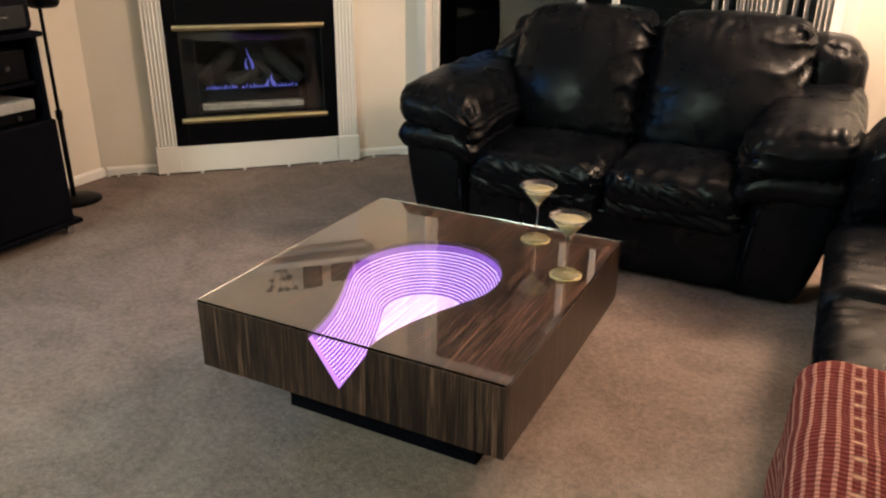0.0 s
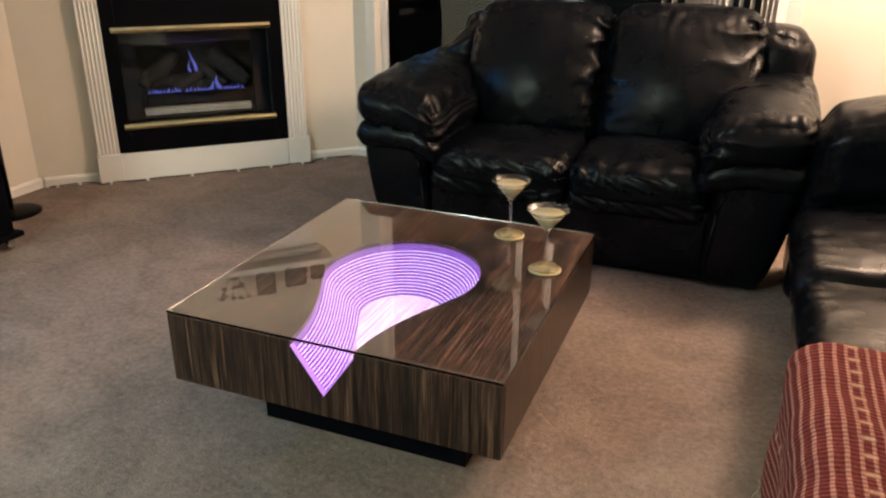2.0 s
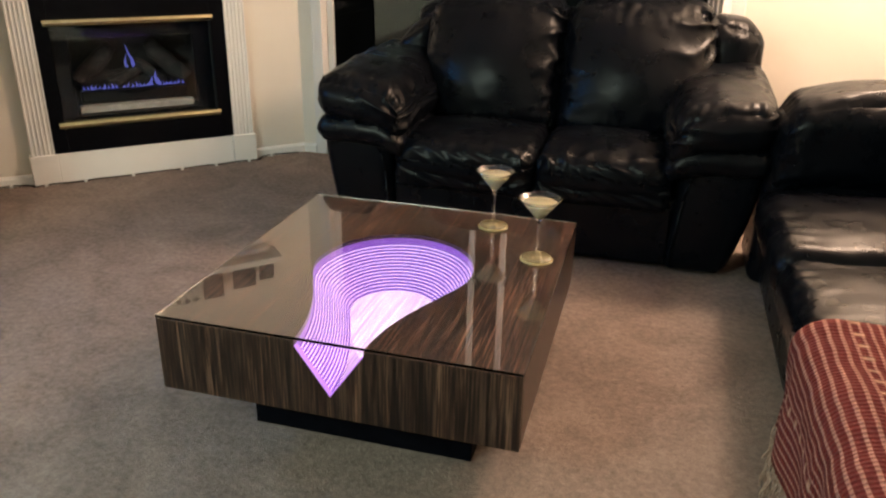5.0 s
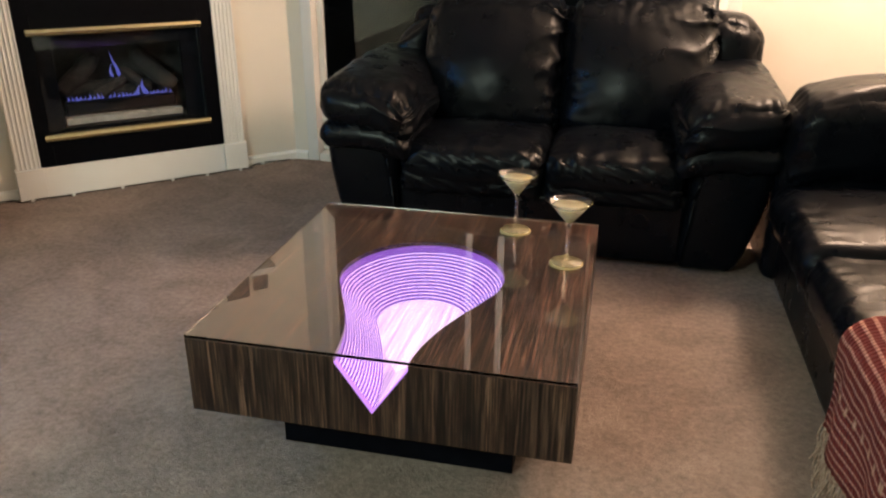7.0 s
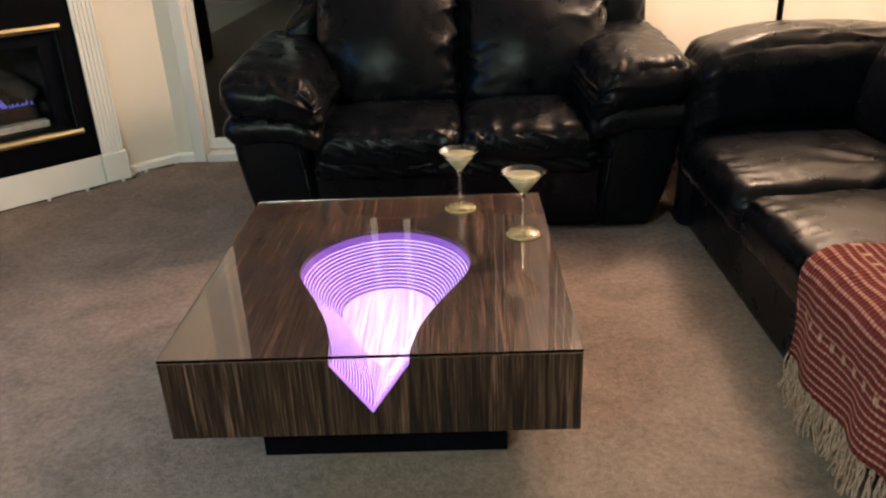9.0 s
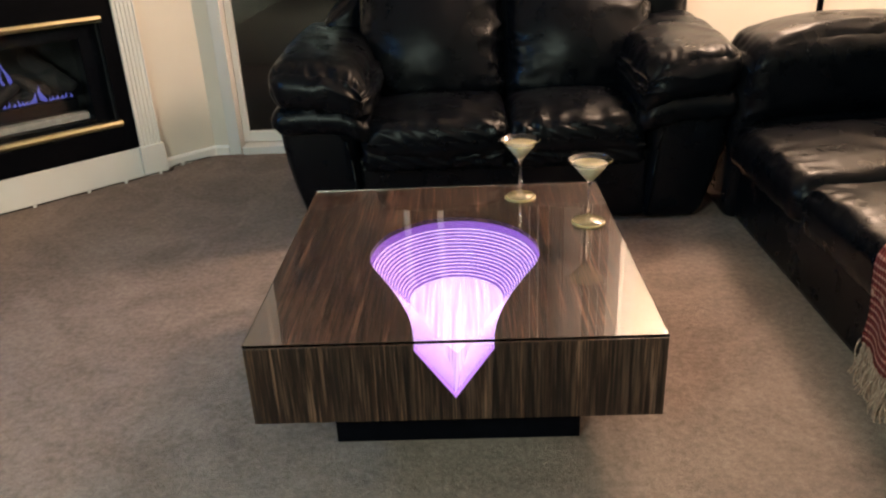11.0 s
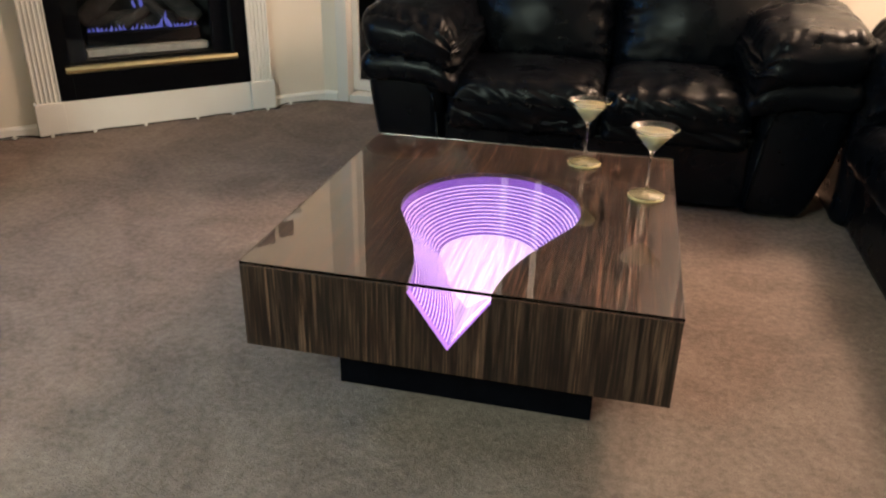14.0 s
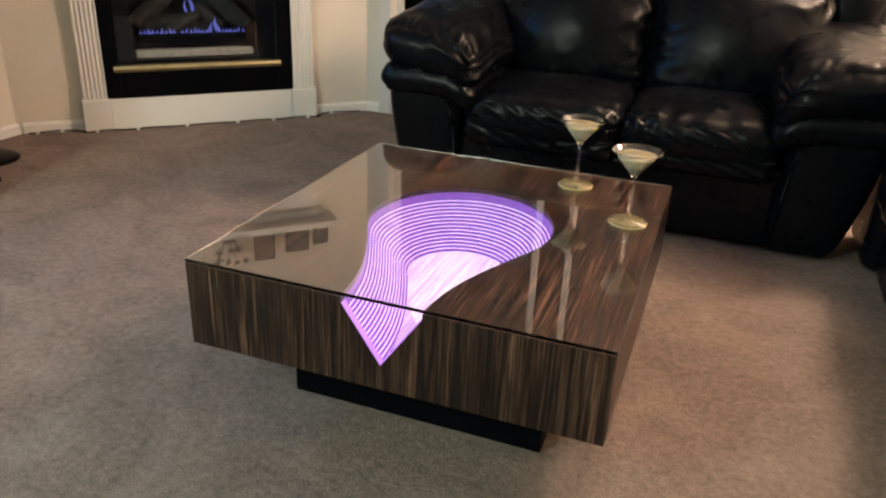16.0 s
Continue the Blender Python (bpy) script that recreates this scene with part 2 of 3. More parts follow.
def box(bm, x0, x1, y0, y1, z0, z1, bevel=0.0, m=None, seg=2):
    r = bmesh.ops.create_cube(bm, size=1, matrix=Matrix.Translation(((x0 + x1) / 2, (y0 + y1) / 2, (z0 + z1) / 2)) @ Matrix.Diagonal((abs(x1 - x0), abs(y1 - y0), abs(z1 - z0), 1)))
    vs = r["verts"]
    if bevel:
        es = list({e for v in vs for e in v.link_edges})
        vs = list({v for f in bmesh.ops.bevel(bm, geom=es, offset=bevel, segments=seg, profile=0.5, affect="EDGES")["faces"] for v in f.verts} | {v for v in vs if v.is_valid})
    if m:
        bmesh.ops.transform(bm, matrix=m, verts=vs)
    return bm


def new_box(*a, **k):
    return box(bmesh.new(), *a, **k)


def tube(bm, p0, p1, r0, r1=None, seg=16, caps=True):
    p0, p1 = Vector(p0), Vector(p1)
    d = p1 - p0
    m = Matrix.Translation((p0 + p1) / 2) @ d.to_track_quat("Z", "Y").to_matrix().to_4x4()
    bmesh.ops.create_cone(bm, cap_ends=caps, segments=seg, radius1=r0, radius2=r0 if r1 is None else r1, depth=d.length, matrix=m)
    return bm


def lathe(bm, profile, seg=40, at=(0, 0, 0)):
    rings = []
    for r, z in profile:
        if r < 1e-6:
            rings.append([bm.verts.new((at[0], at[1], at[2] + z))])
        else:
            rings.append([bm.verts.new((at[0] + r * math.cos(2 * math.pi * i / seg), at[1] + r * math.sin(2 * math.pi * i / seg), at[2] + z)) for i in range(seg)])
    for a, b in zip(rings, rings[1:]):
        for i in range(seg):
            j = (i + 1) % seg
            q = [a[i % len(a)], a[j % len(a)], b[j % len(b)], b[i % len(b)]]
            q = [v for k, v in enumerate(q) if v not in q[:k]]
            if len(q) > 2:
                bm.faces.new(q)
    return bm


def prism(bm, outline, z0, z1, m=None):
    """A plate between two heights from a closed outline in x and y."""
    lo = [bm.verts.new((x, y, z0)) for x, y in outline]
    hi = [bm.verts.new((x, y, z1)) for x, y in outline]
    bm.faces.new(hi), bm.faces.new(list(reversed(lo)))
    for i in range(len(lo)):
        j = (i + 1) % len(lo)
        bm.faces.new((lo[i], lo[j], hi[j], hi[i]))
    if m:
        bmesh.ops.transform(bm, matrix=m, verts=lo + hi)
    return bm


def pillow(cx, cy, cz, hx, hy, hz, r, puff=(0, 0, 0), wrinkle=0.006, seed=0, m=None, n=22, stretch=(1, 1, 1), shape=None, gather=0.0, tucks=()):
    """A stuffed leather cushion: a box with large round edges, puffed faces and folds near its seams."""
    bm = bmesh.new()
    h = Vector((hx, hy, hz))
    made = {}

    def vert(p):
        key = tuple(round(v, 5) for v in p)
        if key not in made:
            made[key] = bm.verts.new(p)
        return made[key]
    for ax in range(3):
        u, v = (ax + 1) % 3, (ax + 2) % 3
        for side in (-1, 1):
            for i in range(n):
                for j in range(n):
                    q = []
                    for a, b in ((i, j), (i + 1, j), (i + 1, j + 1), (i, j + 1)):
                        p = [0, 0, 0]
                        p[ax], p[u], p[v] = side, math.sin((2 * a / n - 1) * math.pi / 2), math.sin((2 * b / n - 1) * math.pi / 2)
                        q.append(vert(p))
                    bm.faces.new(q if side > 0 else q[::-1])
    for vt in bm.verts:
        f = vt.co.copy()
        p = Vector([f[k] * h[k] for k in range(3)])
        c = Vector([max(-h[k] + min(r, h[k]), min(h[k] - min(r, h[k]), p[k])) for k in range(3)])
        d = p - c
        if d.length > 1e-6:
            p = c + Vector([d[k] for k in range(3)]).normalized() * min(r, max(abs(x) for x in d) + 1e-6)
        for k in range(3):
            a, b = f[(k + 1) % 3], f[(k + 2) % 3]
            p[k] += puff[k] * f[k] * (1 - a * a) * (1 - b * b)
        s = Vector((p.x * stretch[0], p.y * stretch[1], p.z * stretch[2])) * 13 + Vector((seed * 7.3, seed * 3.1, seed))
        edge = sorted((abs(f.x), abs(f.y), abs(f.z)))[1] ** 3
        w = noise.noise(s) * 0.7 + noise.noise(s * 2.3) * 0.4 * edge + math.sqrt(noise.noise(s * 1.4) ** 2 + 0.02) * 0.6
        p += Vector(d if d.length > 1e-6 else f).normalized() * wrinkle * w * (0.25 + edge * 1.1)
        if gather:
            lines = [(1.001 - abs(f[a])) ** 4 for a in range(3)]
            fold = sum(w3 * math.sin(p[a] * 115 + 5 * noise.noise(s * 0.6)) for a, w3 in enumerate(lines)) / sum(lines)
            p += Vector(d if d.length > 1e-6 else f).normalized() * gather * fold * edge * max(0.0, 0.15 + 1.7 * noise.noise(s * 0.4 + Vector((9, 2, 4))))
        for c0, (a, b), reach, count, deep in tucks:
            away = f - Vector(c0)
            near = math.exp(-(away.length / reach) ** 2) * min(1.0, away.length / 0.2)
            turn_a = (math.atan2(away[b], away[a]) if count > 0 else away[b] + 0.45 * away[a]) * count + 2.2 * noise.noise(s * 0.35 + Vector((seed, 4, 1)))
            p += Vector(d if d.length > 1e-6 else f).normalized() * deep * near * (0.55 - abs(math.sin(turn_a)) ** 0.7)
        if shape:
            p = shape(p, f)
        vt.co = p + Vector((cx, cy, cz))
    if m:
        bmesh.ops.transform(bm, matrix=m, verts=bm.verts)
    return bm


def turned(cx, cy, cz, rx=0, ry=0, rz=0):
    return pose(cx, cy, cz) @ pose(0, 0, 0, rx, ry, rz) @ pose(-cx, -cy, -cz)

# ---- setting ----
XL, YB, XR, YF, H = -2.66, 2.335, 2.46, -8.6, 2.70
A = Vector((-2.64, 1.09, 0))
U = Vector((1.26, 1.245, 0)).normalized()
V = Vector((U.y, -U.x, 0))
SPAN = 1.771
HEARTH = Matrix(((U.x, V.x, 0, A.x), (U.y, V.y, 0, A.y), (0, 0, 1, 0), (0, 0, 0, 1)))  # along the wall, out from it, up

structure("floor", new_box(XL - 0.2, XR + 0.2, YF - 0.2, YB + 0.13, -0.1, 0.0), CARPET, "worn beige cut pile carpet wall to wall", "floor")
structure("ceiling", new_box(XL - 0.2, XR + 0.2, YF - 0.2, YB + 0.2, H, H + 0.1), CEIL, "plain off-white textured ceiling", "ceiling")
structure("wall_west", new_box(XL - 0.12, XL, YF, 1.09, 0, H), WALL, "cream painted wall behind the media rack", "wall")
structure("wall_east", new_box(XR, XR + 0.12, YF, YB, 0, H), WALL, "cream painted wall", "wall")
structure("wall_south", new_box(XL, XR, YF - 0.12, YF, 0, H), WALL, "cream painted wall", "wall")
DX0, DX1, DH = -1.25, 0.97, 2.38
bm = bmesh.new()
box(bm, -1.40, DX0, YB, YB + 0.13, 0, H)
box(bm, DX1, XR, YB, YB + 0.13, 0, H)
box(bm, DX0, DX1, YB, YB + 0.13, DH, H)
structure("wall_north", bm, WALL, "cream painted wall with a wide patio door", "wall")
bm = bmesh.new()
us, zs = (-0.03, 0.46, 1.27, SPAN + 0.03), (0, 0.30, 0.82, H)
for i in range(3):
    for j in range(3):
        if (i, j) != (1, 1):
            box(bm, us[i], us[i + 1], -0.10, 0, zs[j], zs[j + 1])
bmesh.ops.remove_doubles(bm, verts=bm.verts, dist=0.0005)
bmesh.ops.transform(bm, matrix=HEARTH, verts=bm.verts)
structure("wall_hearth", bm, WALL, "cream painted diagonal wall round the fireplace", "wall")


def skirting(name, p, q, side):
    p, q = Vector((*p, 0)), Vector((*q, 0))
    d = (q - p).normalized()
    o = Vector((d.y, -d.x, 0)) * side
    m = Matrix(((d.x, o.x, 0, p.x), (d.y, o.y, 0, p.y), (0, 0, 1, 0), (0, 0, 0, 1)))
    bm = bmesh.new()
    prism(bm, [(0, 0), (0.014, 0), (0.014, 0.040), (0.008, 0.050), (0, 0.054)], 0, (q - p).length, m @ Matrix(((0, 0, 1, 0), (1, 0, 0, 0), (0, 1, 0, 0), (0, 0, 0, 1))))
    structure(name, bm, WHITE, "white painted baseboard along the carpet", "baseboard")


skirting("baseboard_1", (XL, -2.0), (XL, 1.09), 1)
skirting("baseboard_2", A.to_2d(), (A + U * 0.28).to_2d(), 1)
skirting("baseboard_3", (A + U * 1.47).to_2d(), (A + U * SPAN).to_2d(), 1)
skirting("baseboard_4", (-1.385, YB), (-1.30, YB), 1)
skirting("baseboard_5", (1.03, YB), (XR, YB), 1)

# door opening: white frame, two glazed leaves, night behind
patio = thing("sliding_door", "white framed sliding glass patio door, slightly open, dark outside", "door", (DX0, YB, 0), kind="structure")
part("frame", box(box(box(box(bmesh.new(), DX0 - 0.045, DX0 + 0.02, YB - 0.018, YB + 0.11, 0, DH + 0.05, 0.004), DX1 - 0.03, DX1 + 0.055, YB - 0.018, YB + 0.11, 0, DH + 0.05, 0.004), DX0 + 0.03, DX1 - 0.03, YB - 0.018, YB + 0.11, DH - 0.03, DH + 0.05, 0.004), DX0 + 0.03, DX1 - 0.03, YB - 0.03, YB + 0.11, 0.0, 0.045, 0.004), ALU, patio)


def leaf(x0, x1, y):
    bm = bmesh.new()
    for a, b, z0, z1 in ((x0, x0 + 0.036, 0.05, DH - 0.035), (x1 - 0.036, x1, 0.05, DH - 0.035), (x0 + 0.036, x1 - 0.036, 0.05, 0.11), (x0 + 0.036, x1 - 0.036, DH - 0.09, DH - 0.035)):
        box(bm, a, b, y, y + 0.03, z0, z1, 0.003)
    s = part("door_leaf", bm, ALU, patio)
    part("pane", new_box(x0 + 0.036, x1 - 0.036, y + 0.012, y + 0.018, 0.11, DH - 0.09), GLASS, s, "clear glass pane")


leaf(DX0 + 0.022, -0.309, YB + 0.06)
leaf(-0.145, DX1 - 0.032, YB + 0.02)

yard = new_box(-6, 6, YB + 3.0, YB + 3.1, -0.5, 4)
structure("backdrop", yard, NIGHT, "dark night yard behind the glass", "backdrop")
structure("ground", new_box(-6, 6, YB + 0.13, YB + 3.0, -0.3, -0.06), NIGHT, "dark patio ground outside the door", "ground")

# vertical blinds pushed to one side
blinds = thing("vertical_blinds", "pale grey vertical blinds, drawn aside at the door", "blinds", (0.66, YB - 0.06, 0))
part("head_rail", new_box(DX0 - 0.05, DX1 + 0.05, YB - 0.085, YB - 0.045, 2.33, 2.37, 0.004), ALU, blinds)
for x, a in ((0.39, 82), (0.44, 80), (0.505, 76), (0.522, 74), (0.54, 70), (0.556, 74), (0.574, 72), (0.60, 66), (0.622, 62), (0.645, 64), (0.67, 66), (0.695, 70), (0.75, 80), (0.80, 80), (0.86, 66), (0.885, 62), (0.91, 60), (0.935, 60)):
    bm = bmesh.new()
    m = pose(x, YB - 0.065, 0, 0, 0, a)
    prism(bm, [(-0.044, -0.0006), (-0.02, 0.003), (0.02, 0.003), (0.044, -0.0006), (0.044, 0.0004), (0.02, 0.004), (-0.02, 0.004), (-0.044, 0.0004)], 0.03, 2.33, m)
    part("slat", bm, BLIND, blinds)

# ---- fireplace ----
fire = thing("fireplace", "gas fireplace with black facing, brass bars and small blue flames", "fireplace", tuple(A + U * 0.87))
for u0, u1, z0, z1 in ((0.395, 0.469, 0.155, 1.18), (1.261, 1.338, 0.155, 1.18), (0.4695, 1.2605, 0.82, 1.18), (0.4695, 1.2605, 0.155, 0.305)):
    part("facing", new_box(u0, u1, 0.002, 0.034, z0, z1, m=HEARTH), METAL, fire, "black metal facing")
bm = bmesh.new()
for u0, u1, v0, v1, z0, z1 in ((0.47, 1.26, -0.42, -0.40, 0.28, 0.84), (0.45, 0.47, -0.42, 0.0, 0.28, 0.84), (1.26, 1.28, -0.42, 0.0, 0.28, 0.84), (0.45, 1.28, -0.42, 0.0, 0.26, 0.28), (0.45, 1.28, -0.42, 0.0, 0.84, 0.86)):
    box(bm, u0, u1, v0, v1, z0, z1, m=HEARTH)
part("firebox", bm, BRICK, fire, "sooty grey firebox lining")
bm = bmesh.new()
for u0, u1, z0, z1 in ((0.47, 0.548, 0.305, 0.80), (1.165, 1.26, 0.305, 0.80), (0.548, 1.165, 0.73, 0.80), (0.548, 1.165, 0.305, 0.335)):
    box(bm, u0, u1, -0.03, -0.012, z0, z1, 0.002, m=HEARTH)
part("inner_frame", bm, METAL, fire, "dark inner frame")
part("glass_front", new_box(0.472, 1.258, -0.006, -0.002, 0.312, 0.80, m=HEARTH), GLASS, fire, "clear glass front")
for z, dz in ((0.797, 0.038), (0.283, 0.038)):
    bm = bmesh.new()
    m = HEARTH @ Matrix(((0, 0, 1, 0.442), (1, 0, 0, 0.034), (0, 1, 0, z), (0, 0, 0, 1)))
    prism(bm, [(0, 0), (0.012, 0.001), (0.019, 0.008), (0.021, 0.018), (0.016, 0.032), (0.006, dz), (0, dz)], 0, 0.83, m)
    part("brass_bar", bm, BRASS, fire, "polished brass trim bar")
for u in (0.66, 0.93):
    part("latch", new_box(u, u + 0.075, 0.034, 0.05, 0.270, 0.282, 0.002, m=HEARTH), METAL, fire)
part("ledge", new_box(0.56, 1.15, -0.10, -0.04, 0.336, 0.372, 0.006, m=HEARTH), ASH, fire, "pale ledge before the burner")
part("burner", new_box(0.58, 1.14, -0.20, -0.13, 0.37, 0.435, 0.01, m=HEARTH), METAL, fire)


def log(p, q, r, seed):
    bm = bmesh.new()
    p, q = Vector(p), Vector(q)
    n, k = 12, 14
    d = q - p
    side = d.cross(Vector((0, 0, 1))).normalized()
    up = side.cross(d).normalized()
    rings = []
    for i in range(n + 1):
        t = i / n
        c = p + d * t + up * 0.02 * math.sin(t * 3 + seed)
        rings.append([bm.verts.new(c + (side * math.cos(2 * math.pi * j / k) + up * math.sin(2 * math.pi * j / k)) * r * (1 + 0.35 * noise.noise(Vector((t * 5 + seed, math.cos(2 * math.pi * j / k), math.sin(2 * math.pi * j / k)))) - 0.25 * abs(2 * t - 1) ** 4)) for j in range(k)])
    for a, b in zip(rings, rings[1:]):
        for j in range(k):
            bm.faces.new((a[j], a[(j + 1) % k], b[(j + 1) % k], b[j]))
    bm.faces.new(rings[0]), bm.faces.new(rings[-1])
    bmesh.ops.transform(bm, matrix=HEARTH, verts=bm.verts)
    part("log", bm, LOG, fire, "charred ceramic log", True)


log((0.60, -0.29, 0.44), (1.12, -0.30, 0.45), 0.055, 1)
log((0.58, -0.22, 0.46), (0.76, -0.30, 0.66), 0.045, 2)
log((1.16, -0.22, 0.46), (0.98, -0.30, 0.67), 0.048, 3)
log((0.72, -0.20, 0.47), (0.92, -0.27, 0.52), 0.032, 4)
log((1.04, -0.20, 0.47), (0.88, -0.27, 0.54), 0.030, 5)


def flame(u, v, z, w, h, seed):
    bm = bmesh.new()
    lathe(bm, [(0, 0), (w, h * 0.10), (w * 0.85, h * 0.3), (w * 0.45, h * 0.6), (0, h)], 8)
    for vt in bm.verts:
        vt.co.x += 0.12 * h * math.sin(vt.co.z / h * 4 + seed)
        vt.co.y *= 0.5
    bmesh.ops.transform(bm, matrix=HEARTH @ pose(u, v, z), verts=bm.verts)
    part("flame", bm, FLAME, fire, "small blue gas flame", True)


random.seed(4)
for i in range(26):
    u = 0.60 + 0.52 * i / 25
    if 0.775 < u < 0.80 or 0.97 < u < 0.985:
        continue
    flame(u, -0.165 + random.uniform(-0.01, 0.01), 0.434, random.uniform(0.006, 0.011), random.uniform(0.018, 0.034), i)
flame(0.985, -0.17, 0.434, 0.016, 0.085, 2)
flame(0.955, -0.175, 0.434, 0.012, 0.055, 4)
flame(0.86, -0.23, 0.53, 0.010, 0.14, 1)
flame(0.845, -0.23, 0.53, 0.008, 0.08, 3)

# surround: fluted pilasters on plinth blocks, base rail, frieze and shelf
mantel = thing("fireplace_surround", "white painted mantel surround with fluted pilasters", "mantel", tuple(A + U * 0.87 + V * 0.05))
for u0, u1 in ((0.288, 0.398), (1.336, 1.446)):
    steps = [(u0, 0.0), (u0, 0.05)]
    n = 5
    for i in range(n):
        c = u0 + (u1 - u0) * (i + 0.75) / (n + 0.5)
        steps += [(c - 0.0075, 0.05), (c - 0.005, 0.043), (c + 0.005, 0.043), (c + 0.0075, 0.05)]
    steps += [(u1, 0.05), (u1, 0.0)]
    part("pilaster", prism(bmesh.new(), steps[::-1], 0.155, 1.18, HEARTH), WHITE, mantel)
    part("plinth_block", new_box(u0 - 0.010, u1 + 0.010, 0, 0.062, 0, 0.157, 0.003, m=HEARTH), WHITE, mantel)
part("base_rail", new_box(0.409, 1.325, 0, 0.042, 0, 0.153, 0.002, m=HEARTH), WHITE, mantel)
part("frieze", new_box(0.288, 1.446, 0, 0.052, 1.182, 1.36, 0.003, m=HEARTH), WHITE, mantel)
part("moulding", new_box(0.25, 1.48, 0, 0.10, 1.36, 1.40, 0.012, m=HEARTH), WHITE, mantel)
part("shelf", new_box(0.20, 1.53, 0, 0.19, 1.40, 1.44, 0.006, m=HEARTH), WHITE, mantel)

# loose cable along the foot of the surround, held by clips
cable = thing("cable", "thin black cable tacked along the baseboard", "cable", tuple(A + U * 0.87 + V * 0.07))
bm = bmesh.new()
pts = [A + U * (0.02 + 1.70 * i / 60) + V * ((0.078 if 0.26 < 0.02 + 1.70 * i / 60 < 1.48 else 0.026) + 0.004 * math.sin(i * 0.9)) + Vector((0, 0, 0.006 + 0.004 * abs(math.sin(i * 0.37)))) for i in range(61)]
for p, q in zip(pts, pts[1:]):
    tube(bm, p, q, 0.003, seg=6)
part("wire", bm, METAL, cable, smooth=True)
for u in (0.06, 0.17, 0.33, 0.52, 0.76, 1.02, 1.21, 1.40, 1.55):
    p = A + U * u + V * (0.072 if 0.28 < u < 1.47 else 0.022)
    part("clip", new_box(-0.008, 0.008, 0, 0.014, 0.0, 0.016, 0.003, m=Matrix.Translation(p) @ HEARTH.to_3x3().to_4x4()), WHITE, cable)

# ornaments on the shelf
for u, w, h in ((1.12, 0.12, 0.20), (1.31, 0.14, 0.17), (1.45, 0.09, 0.14)):
    fr = thing("picture_frame", "small dark picture frame standing on the mantel", "picture frame", tuple(HEARTH @ Vector((u, 0.09, 1.44))), "frames on the mantel")
    m = HEARTH @ pose(u, 0.09, 1.44, 6)
    part("frame", box(box(box(box(bmesh.new(), -w / 2, -w / 2 + 0.018, 0, 0.014, 0, h, 0.002, m), w / 2 - 0.018, w / 2, 0, 0.014, 0, h, 0.002, m), -w / 2 + 0.018, w / 2 - 0.018, 0, 0.014, 0, 0.018, 0.002, m), -w / 2 + 0.018, w / 2 - 0.018, 0, 0.014, h - 0.018, h, 0.002, m), BLACK, fr)
    part("picture", new_box(-w / 2 + 0.016, w / 2 - 0.016, 0.003, 0.008, 0.016, h - 0.016, m=m), BRICK, fr)

bunch = thing("flower_arrangement", "dark dried flowers in a small pot on the mantel", "flowers", tuple(HEARTH @ Vector((0.92, 0.09, 1.44))))
part("pot", lathe(bmesh.new(), [(0, 0), (0.030, 0), (0.040, 0.045), (0.036, 0.045), (0.028, 0.006), (0, 0.006)], 24, tuple(HEARTH @ Vector((0.92, 0.09, 1.4402)))), BRICK, bunch, "dark glazed pot", True)
random.seed(21)
for i in range(9):
    aim = Vector((random.uniform(-0.09, 0.09), random.uniform(-0.05, 0.05), random.uniform(0.07, 0.17)))
    foot_p = HEARTH @ Vector((0.92, 0.09, 1.45))
    head_p = HEARTH @ (Vector((0.92, 0.09, 1.44)) + aim)
    stalk = part("flower_stem", tube(bmesh.new(), foot_p, head_p, 0.002, seg=6), LOG, bunch)
    bm = bmesh.new()
    for k in range(11):
        m = Matrix.Translation(head_p) @ pose(0, 0, 0, random.uniform(20, 75), 0, k * 33)
        q = [bm.verts.new(m @ Vector(c)) for c in ((0, 0, 0), (0.010, 0.014, 0.003), (0.004, 0.030, 0.001), (-0.006, 0.029, 0.002), (-0.010, 0.013, 0.003))]
        bm.faces.new(q)
    part("flower_head", bm, LOG, stalk, "dry dark petals")

# ---- coffee table ----
TW, TF, TB, TZ = 0.457, -0.457, 0.513, 0.401
GZ = 0.410
LOW, APEX, HALF = 0.205, 0.263, 0.087


def opening(k, n=64):
    """Right half to left half of the drop-shaped cut at depth k (0 top, 1 floor), front to back to front."""
    r = 0.226 - 0.100 * k
    w = max(HALF * (1 - k), 0.0008)
    th = radians(-24)
    p0 = Vector((r * math.cos(th), r * math.sin(th) + 0.006))
    tan = Vector((math.sin(th), -math.cos(th)))
    p1, p3 = p0 + tan * 0.13, Vector((w, TF))
    p2 = Vector((w * 1.02 + 0.004 * (1 - k), -0.31))
    side = []
    for i in range(n // 3 + 1):
        t = 1 - i / (n // 3)
        side.append(p0 * (1 - t) ** 3 + p1 * 3 * t * (1 - t) ** 2 + p2 * 3 * t * t * (1 - t) + p3 * t ** 3)
    arc = [Vector((r * math.cos(a), r * math.sin(a) * (1 + (0.09 * (1 - k) if a > 0 else 0)) + 0.006)) for a in [th + (math.pi / 2 - th) * i / (n // 2) for i in range(1, n // 2 + 1)]]
    half = side + arc
    return half + [Vector((-p.x, p.y)) for p in half[-2::-1]]


table = thing("coffee_table", "dark striped veneer coffee table with a lit drop-shaped well", "coffee table", (0, 0.03, 0))
cut = opening(0)
part("top_panel", prism(bmesh.new(), [(TW, TF)] + [(TW, TB), (-TW, TB), (-TW, TF)] + [(p.x, p.y) for p in cut[::-1]], TZ - 0.012, TZ), VENEER_T, table)
YZ = Matrix(((1, 0, 0, 0), (0, 0, 1, 0), (0, 1, 0, 0), (0, 0, 0, 1)))
